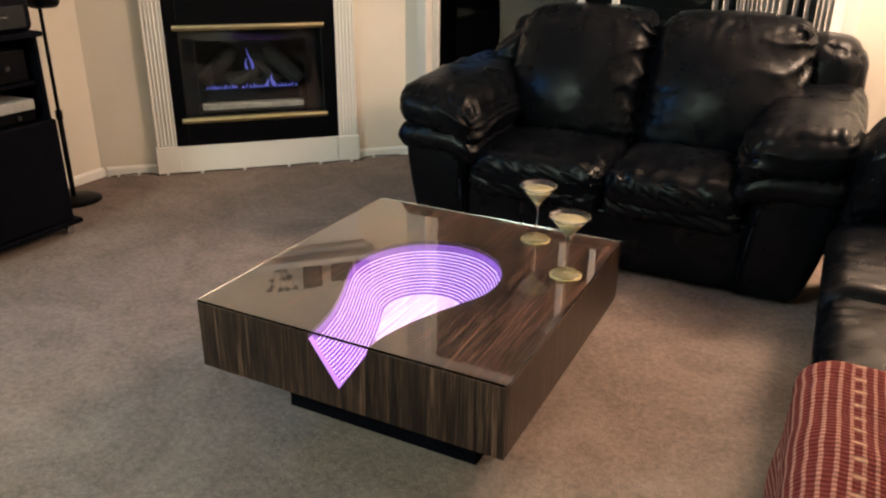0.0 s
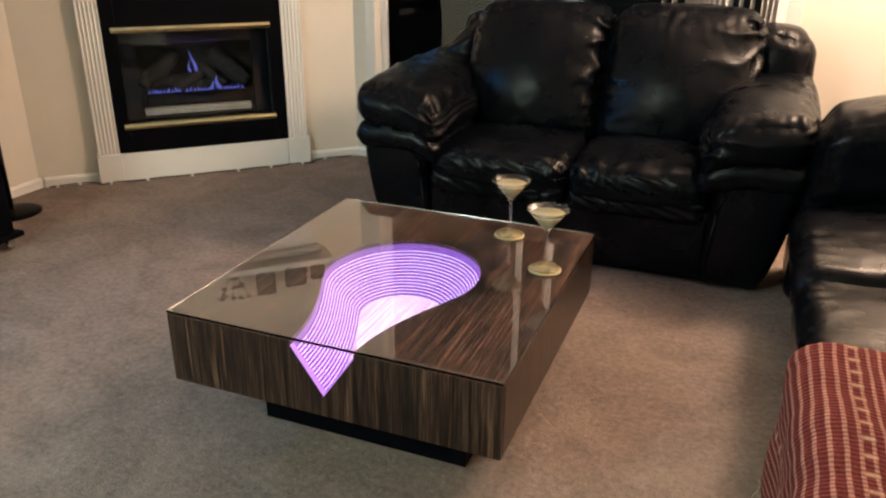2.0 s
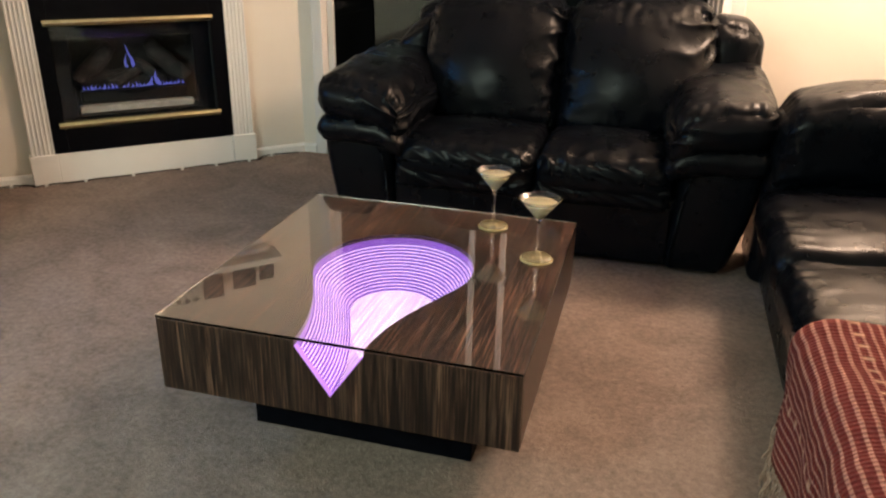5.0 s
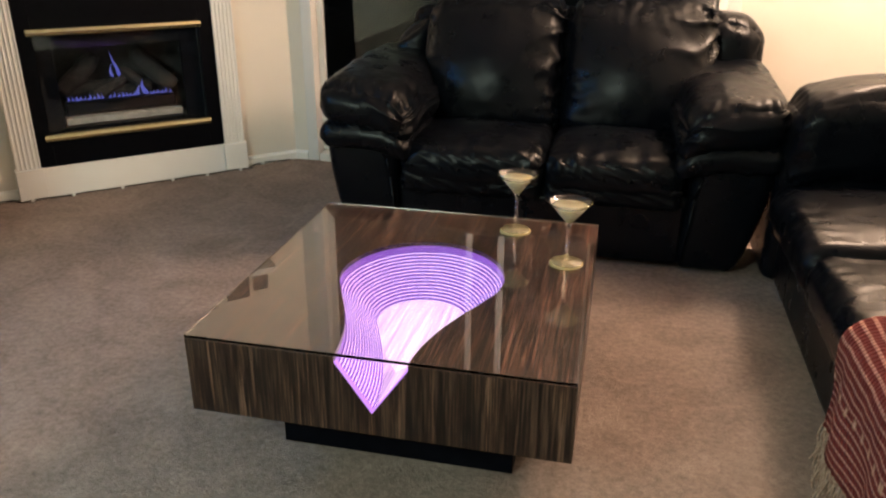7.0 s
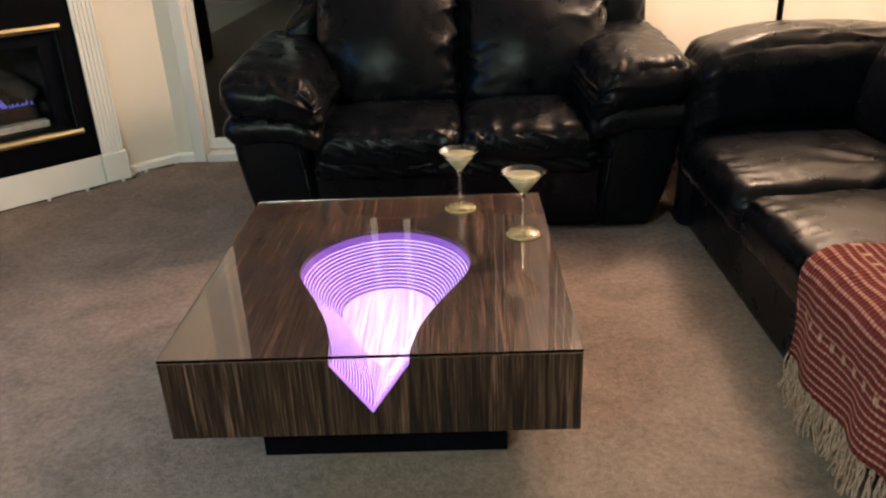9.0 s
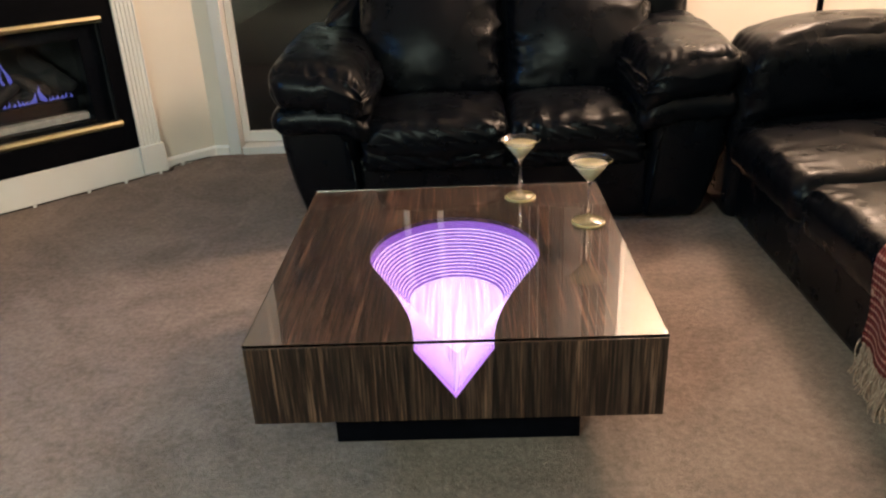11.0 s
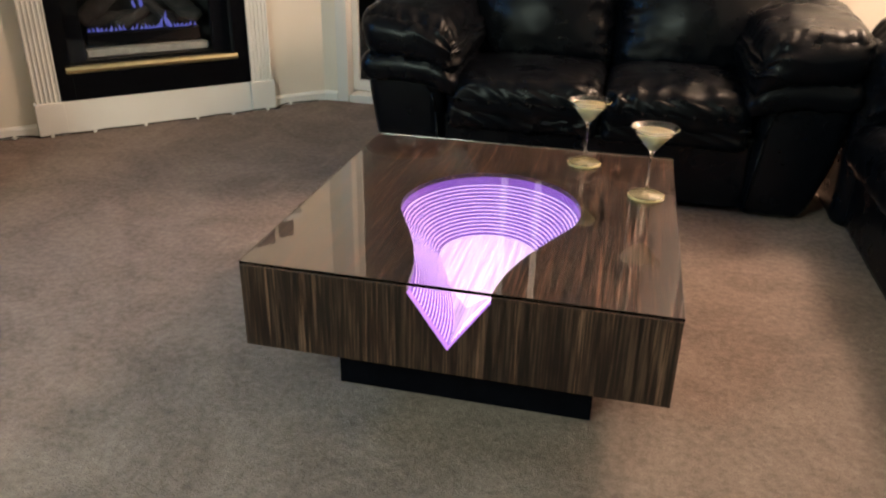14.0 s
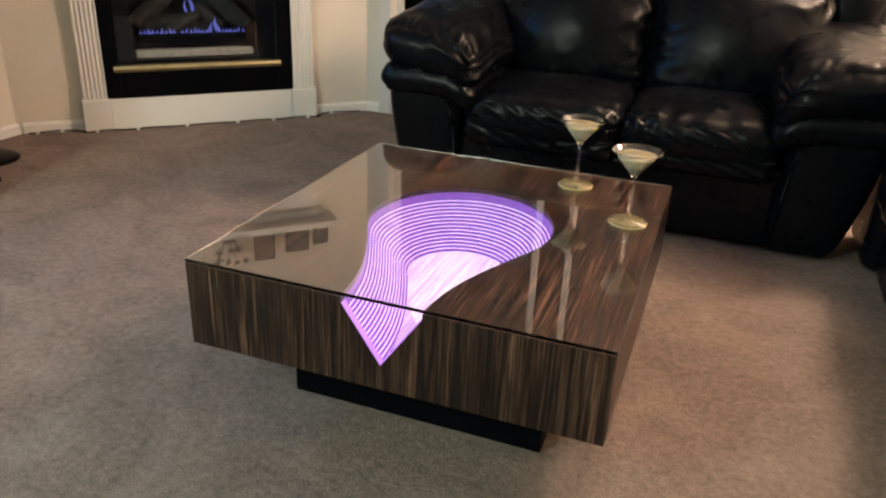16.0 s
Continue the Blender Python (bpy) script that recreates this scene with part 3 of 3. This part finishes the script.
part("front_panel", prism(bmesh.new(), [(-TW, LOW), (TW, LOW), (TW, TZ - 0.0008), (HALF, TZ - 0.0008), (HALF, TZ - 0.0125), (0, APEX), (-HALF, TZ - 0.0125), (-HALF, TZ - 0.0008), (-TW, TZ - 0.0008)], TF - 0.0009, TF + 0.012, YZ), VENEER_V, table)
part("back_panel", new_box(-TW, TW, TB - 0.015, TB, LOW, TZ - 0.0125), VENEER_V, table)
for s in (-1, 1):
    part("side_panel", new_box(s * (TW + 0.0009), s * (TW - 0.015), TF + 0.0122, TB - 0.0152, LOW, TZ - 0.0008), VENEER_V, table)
part("bottom_panel", new_box(-TW + 0.015, TW - 0.015, TF + 0.0125, TB - 0.0155, LOW + 0.001, LOW + 0.016), BLACK, table)
part("plinth", new_box(-0.316, 0.306, -0.268, 0.36, 0, LOW + 0.0005, 0.003), BLACK, table, "black painted recessed plinth")
part("glass_top", new_box(-TW - 0.001, TW + 0.001, TF - 0.001, TB + 0.001, TZ + 0.0015, GZ, 0.0012), GLASS, table, "clear polished glass sheet")
LEVELS = 15
lip = 0.026
for k in range(LEVELS):
    a, b = k / LEVELS, (k + 1) / LEVELS
    z0 = TZ - 0.0125 if k == 0 else TZ - lip - (TZ - lip - APEX) * k / LEVELS
    z1 = TZ - lip - (TZ - lip - APEX) * (k + 1) / LEVELS
    oa, oc = opening(a), opening(b)
    ob_ = opening(a + (b - a) * 0.80)
    zm = z0 - (z0 - z1) * (0.18 if k else 0.0)
    bm = bmesh.new()
    r1 = [bm.verts.new((p.x, p.y, zm)) for p in oa]
    r2 = [bm.verts.new((p.x, p.y, z1)) for p in oa]
    r3 = [bm.verts.new((p.x, p.y, z1)) for p in ob_]
    for i in range(len(oa) - 1):
        bm.faces.new((r1[i], r1[i + 1], r2[i + 1], r2[i]))
        bm.faces.new((r2[i], r2[i + 1], r3[i + 1], r3[i]))
    layer = part("layer", bm, LAYER, table, "acrylic ring of the stepped well, violet light put in its colour" if k == 0 else "")
    bm = bmesh.new()
    if k == LEVELS - 1:
        zn = z1 - 0.0004
    else:
        zn = z1 - (z1 - (TZ - lip - (TZ - lip - APEX) * (k + 2) / LEVELS)) * 0.18
    r3 = [bm.verts.new((p.x, p.y, z1)) for p in ob_]
    r4 = [bm.verts.new((p.x, p.y, z1)) for p in oc]
    r5 = [bm.verts.new((p.x, p.y, zn)) for p in oc]
    for i in range(len(oa) - 1):
        bm.faces.new((r3[i], r3[i + 1], r4[i + 1], r4[i]))
        bm.faces.new((r4[i], r4[i + 1], r5[i + 1], r5[i]))
    part("light_strip", bm, LED, layer, "glowing violet led strip" if k == 0 else "")
# Notch edges get their own emission to imitate light caught from the well.
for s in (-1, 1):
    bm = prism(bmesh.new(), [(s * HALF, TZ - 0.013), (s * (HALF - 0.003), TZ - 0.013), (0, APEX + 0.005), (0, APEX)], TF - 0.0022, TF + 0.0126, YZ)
    part("notch_edge", bm, EDGE, table, "front notch edge with the well's light put in as glow")
base = opening(1)
part("channel_floor", prism(bmesh.new(), [(p.x, p.y) for p in base], APEX - 0.006, APEX - 0.0035), CHANNEL, table, "channel floor with dim violet light put in as glow")
# This brighter plate tapers forward where the strips' light would fade.
part("well_floor", prism(bmesh.new(), [(0, -0.27)] + [(p.x * 0.99, p.y) for p in base if p.y > -0.20], APEX - 0.003, APEX - 0.0005), WELL, table, "rounded well floor with bright light put in as glow")

# ---- drinks ----


def martini(at):
    g = thing("martini_glass", "stemmed cocktail glass of cloudy pale yellow drink", "glass", (0, 0, 0), "drinks on the table")
    lathe_bowl = [(0.0045, 0.098), (0.0065, 0.104), (0.050, 0.156), (0.0512, 0.1565), (0.0500, 0.1575), (0.0490, 0.157), (0.0055, 0.1062), (0, 0.1060)]
    part("bowl", lathe(bmesh.new(), lathe_bowl, 48), FROST, g, smooth=True)
    part("stem", lathe(bmesh.new(), [(0, 0.006), (0.006, 0.008), (0.0042, 0.016), (0.0034, 0.04), (0.0034, 0.085), (0.0045, 0.0978), (0, 0.0978)], 20), FROST, g, smooth=True)
    part("foot", lathe(bmesh.new(), [(0, 0.0), (0.036, 0.0), (0.0375, 0.0012), (0.036, 0.0025), (0.012, 0.005), (0.006, 0.0078), (0, 0.0078)], 48, (0, 0, 0.0042)), FOOT, g, smooth=True)
    part("drink", lathe(bmesh.new(), [(0, 0.1066), (0.0076, 0.1068), (0.0408, 0.1465), (0.0404, 0.1469), (0, 0.1467)], 48), DRINK, g, "cloudy pale yellow drink", True)
    part("base_ring", lathe(bmesh.new(), [(0.0, 0.0), (0.040, 0.0), (0.0405, 0.002), (0.039, 0.0036), (0.033, 0.0036), (0.031, 0.0026), (0.024, 0.0026), (0.022, 0.0036), (0.0, 0.0036)], 48), GOLD_GLINT, g, "added disc coloured as the golden reflection in the foot", True)
    for o in g.children:
        o.data.transform(Matrix.Diagonal((1.19, 1.19, 1.19, 1)))
    g.matrix_basis = at
    return g


first = martini(pose(0.204, 0.392, GZ + 0.0004))
copy_thing(first, pose(0.381, 0.172, GZ + 0.0004, 0, 0, 40))

# ---- loveseat ----
LX, LF, LBACK = 0.19, 1.13, 2.16
love = thing("loveseat", "black leather loveseat with overstuffed padded arms and creased cushions", "loveseat", (LX, 1.6, 0))
part("base", new_box(LX - 0.60, LX + 0.60, LF + 0.04, LBACK - 0.05, 0.02, 0.31, 0.02, seg=3), LEATHER, love)
part("back_frame", pillow(LX, 2.05, 0.50, 0.74, 0.10, 0.44, 0.08, (0, 0.01, 0.0), 0.004, 3), LEATHER, love, smooth=True)
for i, s in enumerate((-1, 1)):
    # front panel and body of the arm, tapering towards the floor
    def taper(p, f, s=s):
        k = (p.z + 0.26) / 0.52
        return Vector((p.x - s * 0.10 * max(0.0, 1 - k) ** 2 * (0.625 + 0.375 * f.x * s), p.y, p.z - 0.05 * max(0, -f.x * s) * max(0, f.z)))
    part("arm_body", pillow(LX + s * 0.750, 1.62, 0.275, 0.155, 0.49, 0.262, 0.045, (0, 0.012, 0), 0.003, 5 + i, shape=taper), LEATHER, love, smooth=True)

    ax, y0 = LX + s * 0.750, 1.126
    edge = [(0.10, 0.470), (0.0, 0.466), (-0.07, 0.448), (-0.115, 0.40), (-0.130, 0.32), (-0.133, 0.05)]
    bm = bmesh.new()
    for (u0, z0), (u1, z1) in zip(edge, edge[1:]):
        k0, k1 = (0.10 * (1 - min(1, z / 0.52)) ** 2 for z in (z0, z1))
        tube(bm, (ax + s * (u0 - k0 * (0.625 + 0.375 * u0 / 0.155)), y0, z0), (ax + s * (u1 - k1 * (0.625 + 0.375 * u1 / 0.155)), y0, z1), 0.0055, seg=8)
    part("piping", bm, LEATHER, love, smooth=True)

    # lower roll, folded over the front panel
    def droop(p, f, s=s):
        return Vector((p.x, p.y, p.z - 0.055 * max(0.0, -f.x * s) ** 2 - 0.03 * max(0, -f.y)))
    part("arm_roll", pillow(LX + s * 0.725, 1.58, 0.518, 0.195, 0.50, 0.060, 0.06, (0.01, 0.0, 0.0), 0.009, 9 + i, shape=droop, n=50, gather=0.003), LEATHER, love, smooth=True)

    # stuffed upper pad, rising to the back and sagging inwards at the front
    def sag(p, f, s=s):
        inner = max(0.0, -f.x * s)
        front = max(0.0, -f.y)
        return Vector((p.x * (1 - 0.06 * front), p.y, p.z + 0.012 * f.y - 0.065 * inner ** 2 - 0.018 * front ** 3 + 0.02 * max(0, f.x * s)))
    part("arm_pad", pillow(LX + s * 0.72, 1.55, 0.630, 0.205, 0.48, 0.095, 0.085, (0.01, 0.02, 0.025), 0.010, 12 + i, shape=sag, n=64, gather=0.005, tucks=(((-s * 1.3, -1, 0.3), (0, 2), 0.95, 4, 0.022), ((s * 0.5, 0.1, 1.0), (0, 1), 0.6, -7, 0.012), ((-s * 0.8, -0.3, 0.6), (2, 1), 0.5, -8, 0.012))), LEATHER, love, smooth=True)

    def slope(p, f, s=s):
        return Vector((p.x, p.y, p.z - (0.20 if s < 0 else 0.03) * max(0.0, 0.5 + 0.5 * f.x * s) * max(0.0, f.z)))
    part("wing", pillow(LX + s * (0.765 if s > 0 else 0.72), 2.00, 0.695, 0.135, 0.15, 0.245, 0.10, (0.01, 0.03, 0.015), 0.010, 16 + i, shape=slope, n=40, gather=0.004), LEATHER, love, smooth=True)

    # seat and back cushions
    cx, hx = (-0.087, 0.30) if s < 0 else (0.488, 0.272)
    bx, bh = (-0.098, 0.333) if s < 0 else (0.552, 0.335)

    def crown(p, f):
        return Vector((p.x, p.y - 0.02 * (1 - f.x * f.x) * max(0, -f.y), p.z - 0.02 * max(0, f.y) - 0.018 * max(0, -f.y) ** 4 * (1 if f.z > 0 else 0)))
    part("seat_cushion", pillow(cx, 1.46, 0.388, hx, 0.345, 0.080, 0.055, (0, 0.0, 0.035), 0.009, 20 + i, shape=crown, n=64, gather=0.006, tucks=(((1.1, -1.2, 0.8) if s < 0 else (-0.6, -1.3, 1), (0, 1), 0.7, 4, 0.018), ((-1.1, -1.2, 0.8), (0, 1), 0.55, 4, 0.014), ((0.4, 0.2, 1.1) if s > 0 else (0.2, 0.6, 1), (0, 1), 0.6, -6, 0.011), ((0, -1, 0.5), (2, 0), 0.9, -9, 0.008))), LEATHER, love, smooth=True)
    part("seat_front", pillow(cx, 1.165, 0.315, hx - 0.002, 0.045, 0.060, 0.04, (0, 0.012, 0), 0.012, 30 + i, gather=0.009, n=56, tucks=(((-s, -1.2, 0.4), (0, 2), 0.9, 5, 0.012), ((0, -1, 0), (2, 0), 1.0, -10, 0.009))), LEATHER, love, smooth=True)

    def lean(p, f):
        k = (p.z / 0.29)
        return Vector((p.x * (1 - 0.035 * max(0, k) ** 3), p.y + 0.115 * k - 0.02 * (1 - f.x ** 2) * max(0, -f.y), p.z - 0.028 * abs(f.x) ** 4 * max(0, f.z)))
    part("back_cushion", pillow(bx, 1.80, 0.715, bh, 0.13, 0.29, 0.085, (0.0, 0.10, 0.012), 0.012, 24 + i, shape=lean, n=72, gather=0.009, tucks=(((1.4, -1, 0.75), (0, 2), 0.85, 7, 0.045), ((1.5, -1, -0.1), (0, 2), 0.7, 6, 0.022), ((-1.4, -1, 1), (0, 2), 0.6, 6, 0.02), ((0.6, -1, -1.4), (0, 2), 0.6, 5, 0.018))), LEATHER, love, smooth=True)
part("front_rail", new_box(LX - 0.58, LX + 0.58, LF + 0.025, LF + 0.0395, 0.03, 0.272, 0.006), LEATHER, love)

# ---- sofa ----
SX, SY0, SY1 = 1.06, -1.32, 1.44
sofa = thing("sofa", "long black leather sofa with loose seat cushions", "sofa", (1.6, 0.1, 0))
part("base", new_box(SX + 0.07, 2.05, SY0 + 0.06, SY1 - 0.06, 0.01, 0.30, 0.03, seg=3), LEATHER, sofa)
part("back_frame", pillow(2.10, 0.06, 0.46, 0.11, 1.34, 0.42, 0.08, (0.0, 0, 0), 0.004, 41), LEATHER, sofa, smooth=True)
edges = (1.07, 0.40, -0.28, -0.96)
for i, (a, b) in enumerate(zip(edges, edges[1:])):
    cy, hy = (a + b) / 2, (a - b) / 2

    def soft(p, f):
        return Vector((p.x, p.y, p.z - 0.014 * max(0, -f.x) ** 3 - 0.02 * abs(f.y) ** 5 * (f.z > 0)))
    part("seat_cushion", pillow(1.50, cy, 0.362, 0.44, hy - 0.004, 0.082, 0.06, (0.0, 0, 0.028), 0.007, 44 + i, shape=soft, n=64, gather=0.003, tucks=(((-1, 1, 1), (0, 1), 0.5, 5, 0.014), ((0.2, -0.6, 1.1), (0, 1), 0.7, 3, 0.010))), LEATHER, sofa, smooth=True)

    def tilt(p, f):
        return Vector((p.x + 0.09 * p.z / 0.27, p.y, p.z - 0.03 * abs(f.y) ** 4 * (f.z > 0)))
    part("back_cushion", pillow(1.885, cy, 0.70, 0.145, hy + 0.005, 0.28, 0.10, (0.05, 0, 0.02), 0.012, 50 + i, shape=tilt, n=24), LEATHER, sofa, smooth=True)
for s, y in ((1, 1.26), (-1, -1.15)):
    part("arm_body", pillow(1.585, y + 0.03 * s, 0.28, 0.50, 0.195, 0.27, 0.05, (0.0, 0, 0), 0.004, 60 + s), LEATHER, sofa, smooth=True)

    def hump(p, f):
        return Vector((p.x, p.y, p.z - 0.06 * max(0, -f.x) ** 3 - 0.012 * f.x * f.x))
    part("arm_pad", pillow(1.555, y - 0.01 * s, 0.605, 0.455, 0.195, 0.170, 0.10, (0.02, 0.015, 0.03), 0.009, 64 + s, shape=hump, n=60, gather=0.003, tucks=(((-1, 1, 1), (0, 1), 0.5, 5, 0.014), ((0.2, -0.6, 1.1), (0, 1), 0.7, 3, 0.010))), LEATHER, sofa, smooth=True)

# ---- woven throw over the sofa's front edge ----
throw = thing("throw_blanket", "red and cream woven plaid throw with a long fringe", "blanket", (1.2, -0.55, 0.46))


def throw_point(y, s):
    """s: metres of cloth from its upper end on the seat, over the front edge and down."""
    flat, turn_r = 0.52, 0.07
    wob = 0.010 * noise.noise(Vector((y * 6, s * 3, 2))) + 0.006 * noise.noise(Vector((y * 15, s * 9, 5)))
    if s < flat:
        x, z, nx, nz = SX + 0.01 + turn_r - 0.02 + (flat - s), 0.482 - 0.012 * (flat - s), 0, 1
    else:
        a = min((s - flat) / turn_r, math.pi / 2 - 0.04)
        x = SX + 0.01 + turn_r - 0.02 - turn_r * math.sin(a)
        z = 0.482 - turn_r * (1 - math.cos(a))
        down = max(0, s - flat - turn_r * (math.pi / 2 - 0.04))
        x -= down * 0.02
        z -= down
        nx, nz = -math.sin(a), math.cos(a)
        wob += 0.012 * min(1, down / 0.15) * math.sin(y * 34 + 1.5 * math.sin(y * 9))
    fade = 0.03 * max(0, s - 0.3) * (1 + (y + 0.14) * 1.2)
    return Vector((x + nx * (wob + 0.012), y + fade, z + nz * (wob + 0.006)))


YS, SS, LONG = 90, 46, 0.86
bm = bmesh.new()
grid = [[bm.verts.new(throw_point(-0.16 - 0.80 * i / YS, LONG * j / SS)) for j in range(SS + 1)] for i in range(YS + 1)]
uvl = bm.loops.layers.uv.new("yarns")
for i in range(YS):
    for j in range(SS):
        f = bm.faces.new((grid[i][j], grid[i + 1][j], grid[i + 1][j + 1], grid[i][j + 1]))
        for lp, (a, b) in zip(f.loops, ((i, j), (i + 1, j), (i + 1, j + 1), (i, j + 1))):
            lp[uvl].uv = (0.80 * a / YS, LONG * b / SS)
cloth = part("cloth", bm, THROW, throw, smooth=True)
solid = cloth.modifiers.new("thickness", "SOLIDIFY")
solid.thickness, solid.offset = 0.006, 1.0
random.seed(11)
for i in range(34):
    y = -0.165 - 0.79 * i / 33
    top = throw_point(y, LONG - 0.004)
    bm = bmesh.new()
    for k in range(7):
        p = top + Vector((random.uniform(-0.006, 0.004), random.uniform(-0.011, 0.011), 0.002))
        lean_y, lean_x = random.uniform(-0.022, 0.022), random.uniform(-0.016, 0.004)
        q = None
        n = 6
        length = random.uniform(0.085, 0.125)
        for j in range(1, n + 1):
            t = j / n
            w = Vector((p.x + lean_x * t + 0.004 * math.sin(t * 7 + k), p.y + lean_y * t * t + 0.004 * math.sin(t * 6 + k * 2 + i), top.z - length * t))
            tube(bm, q or p, w, 0.0026, seg=5, caps=False)
            q = w
    part("tassel", bm, FRINGE, throw, smooth=True)

# ---- floor lamp beside the sofa ----
fl = thing("floor_lamp", "slim black floor lamp with a bare bulb", "floor lamp", (LAMP[0], LAMP[1], 0))
part("foot", lathe(bmesh.new(), [(0, 0), (0.13, 0), (0.13, 0.012), (0.05, 0.024), (0.016, 0.03), (0, 0.03)], 40, (LAMP[0], LAMP[1], 0)), METAL, fl, smooth=True)
part("pole", tube(bmesh.new(), (LAMP[0], LAMP[1], 0.02), (LAMP[0], LAMP[1], 2.05), 0.015), METAL, fl, smooth=True)
bm = bmesh.new()
bend = [Vector((LAMP[0], LAMP[1], 2.05)).lerp(Vector((BULB[0], BULB[1], 1.94)), k / 8) + Vector((0, 0, 0.22 * math.sin(k / 8 * 2.2))) for k in range(9)]
for p, q in zip(bend, bend[1:]):
    tube(bm, p, q, 0.009, seg=10)
part("arm", bm, METAL, fl, "thin curved black arm", True)
part("socket", tube(bmesh.new(), bend[-1] + Vector((0, 0, -0.02)), bend[-1] + Vector((0, 0, 0.04)), 0.022, 0.028), BRASS, fl, "brass lamp socket", True)

# ---- unseen ceiling lamp behind the viewer, added to carry the fill light ----
cl = thing("fill_ceiling_lamp", "unseen round ceiling lamp with a white rim, added as fill", "ceiling lamp", (FILL_AT[0], FILL_AT[1], H))
part("rim", lathe(bmesh.new(), [(0, 0), (0.42, 0), (0.42, -0.03), (0.39, -0.03), (0.39, -0.015), (0, -0.015)], 40, (FILL_AT[0], FILL_AT[1], H)), ALU, cl, smooth=True)

# ---- media rack ----
RX, RY0, RY1 = -2.06, -0.62, 0.40
rack = thing("media_rack", "black media cabinet on castors holding audio equipment", "cabinet", (-2.3, -0.1, 0))
part("base_board", new_box(-2.56, RX + 0.02, RY0, RY1 + 0.03, 0.052, 0.075, 0.004), BLACK, rack)
part("body", new_box(-2.54, RX, RY0 + 0.02, RY1, 0.0755, 0.545, 0.006), BLACK, rack)
part("rear_board", new_box(-2.54, -2.52, RY0 + 0.03, RY1 - 0.02, 0.5455, 0.90), BLACK, rack)
part("side_board", new_box(-2.5195, RX - 0.005, RY1 - 0.035, RY1 - 0.018, 0.5455, 0.90, 0.002), BLACK, rack)
part("side_board", new_box(-2.5195, RX - 0.005, RY0 + 0.03, RY0 + 0.047, 0.5455, 0.90, 0.002), BLACK, rack)
part("shelf", new_box(-2.52, RX - 0.03, RY0 + 0.0475, RY1 - 0.0355, 0.70, 0.715, 0.002), BLACK, rack)
part("top_board", new_box(-2.56, RX + 0.012, RY0, RY1, 0.9005, 0.922, 0.003), BLACK, rack)
for x in (-2.50, -2.08):
    for y in (RY0 + 0.06, RY1 - 0.02):
        w = part("castor", box(bmesh.new(), x - 0.012, x + 0.012, y - 0.014, y + 0.014, 0.036, 0.0515, 0.002), STEEL, rack, "steel castor")
        part("wheel", tube(bmesh.new(), (x - 0.009, y, 0.0202), (x + 0.009, y, 0.0202), 0.02, seg=20), STEEL, w)


def unit(name, label, z0, z1, knobs):
    u = thing(name, label, "audio unit", (-2.25, 0.1, z0))
    part("case", new_box(-2.46, RX - 0.06, -0.35, RY1 - 0.06, z0, z1, 0.004), PLASTIC, u)
    part("fascia", new_box(RX - 0.0595, RX - 0.045, -0.35, RY1 - 0.06, z0 + 0.004, z1, 0.003), METAL, u)
    for k, y in enumerate(knobs):
        part("knob", tube(bmesh.new(), (RX - 0.045, y, (z0 + z1) / 2), (RX - 0.028, y, (z0 + z1) / 2), 0.014, 0.012, 20), STEEL, u)
    part("display", new_box(RX - 0.0448, RX - 0.043, 0.0, 0.12, z0 + 0.05, z0 + 0.06), GREY, u)
    return u


unit("receiver", "black audio receiver with silver knobs in the rack", 0.716, 0.85, (0.24, 0.18))
unit("disc_player", "low black disc player in the rack", 0.5458, 0.60, (0.25,))
tray = thing("cable_box", "pale grey set-top box on the rack's lower shelf", "media box", (-2.2, 0.15, 0.601))
part("case", new_box(-2.40, RX - 0.02, 0.02, 0.325, 0.6005, 0.645, 0.004), GREY, tray)
tv = thing("television", "black television glowing blue on top of the media rack", "television", (-2.25, -0.1, 0.9222))
part("case", new_box(-2.45, RX - 0.02, RY0 - 0.05, RY1 - 0.005, 0.9224, 1.60, 0.03, seg=4), PLASTIC, tv)
part("speaker_bar", new_box(RX - 0.0198, RX - 0.008, RY0, RY1 - 0.05, 0.94, 1.03, 0.004), CLOTH, tv)
part("badge", new_box(RX - 0.0078, RX - 0.005, 0.20, 0.27, 0.985, 0.993), STEEL, tv)
part("screen", new_box(RX - 0.0198, RX - 0.012, RY0 + 0.01, RY1 - 0.12, 1.17, 1.56, 0.002), SCREEN, tv, "lit blue and green screen")

# ---- speaker stand by the wall ----
PX, PY = -2.46, 0.715
stand = thing("speaker_stand", "thin black pole stand with a round foot", "speaker stand", (PX, PY, 0))
part("foot", lathe(bmesh.new(), [(0, 0), (0.135, 0), (0.135, 0.008), (0.11, 0.016), (0.03, 0.026), (0, 0.026)], 40, (PX, PY, 0)), METAL, stand, smooth=True)
part("pole", tube(bmesh.new(), (PX, PY, 0.02), (PX, PY, 0.45), 0.0125), METAL, stand, smooth=True)
part("collar", tube(bmesh.new(), (PX, PY, 0.43), (PX, PY, 0.475), 0.0165), METAL, stand, smooth=True)
part("upper_pole", tube(bmesh.new(), (PX, PY, 0.474), (PX, PY, 0.965), 0.009), METAL, stand, smooth=True)
sat = thing("satellite_speaker", "small black satellite loudspeaker on a pole stand", "loudspeaker", (PX, PY, 0.965))
part("case", pillow(PX, PY + 0.02, 1.06, 0.06, 0.068, 0.095, 0.035, (0.01, 0, 0), 0, 1, n=10), PLASTIC, sat, smooth=True)
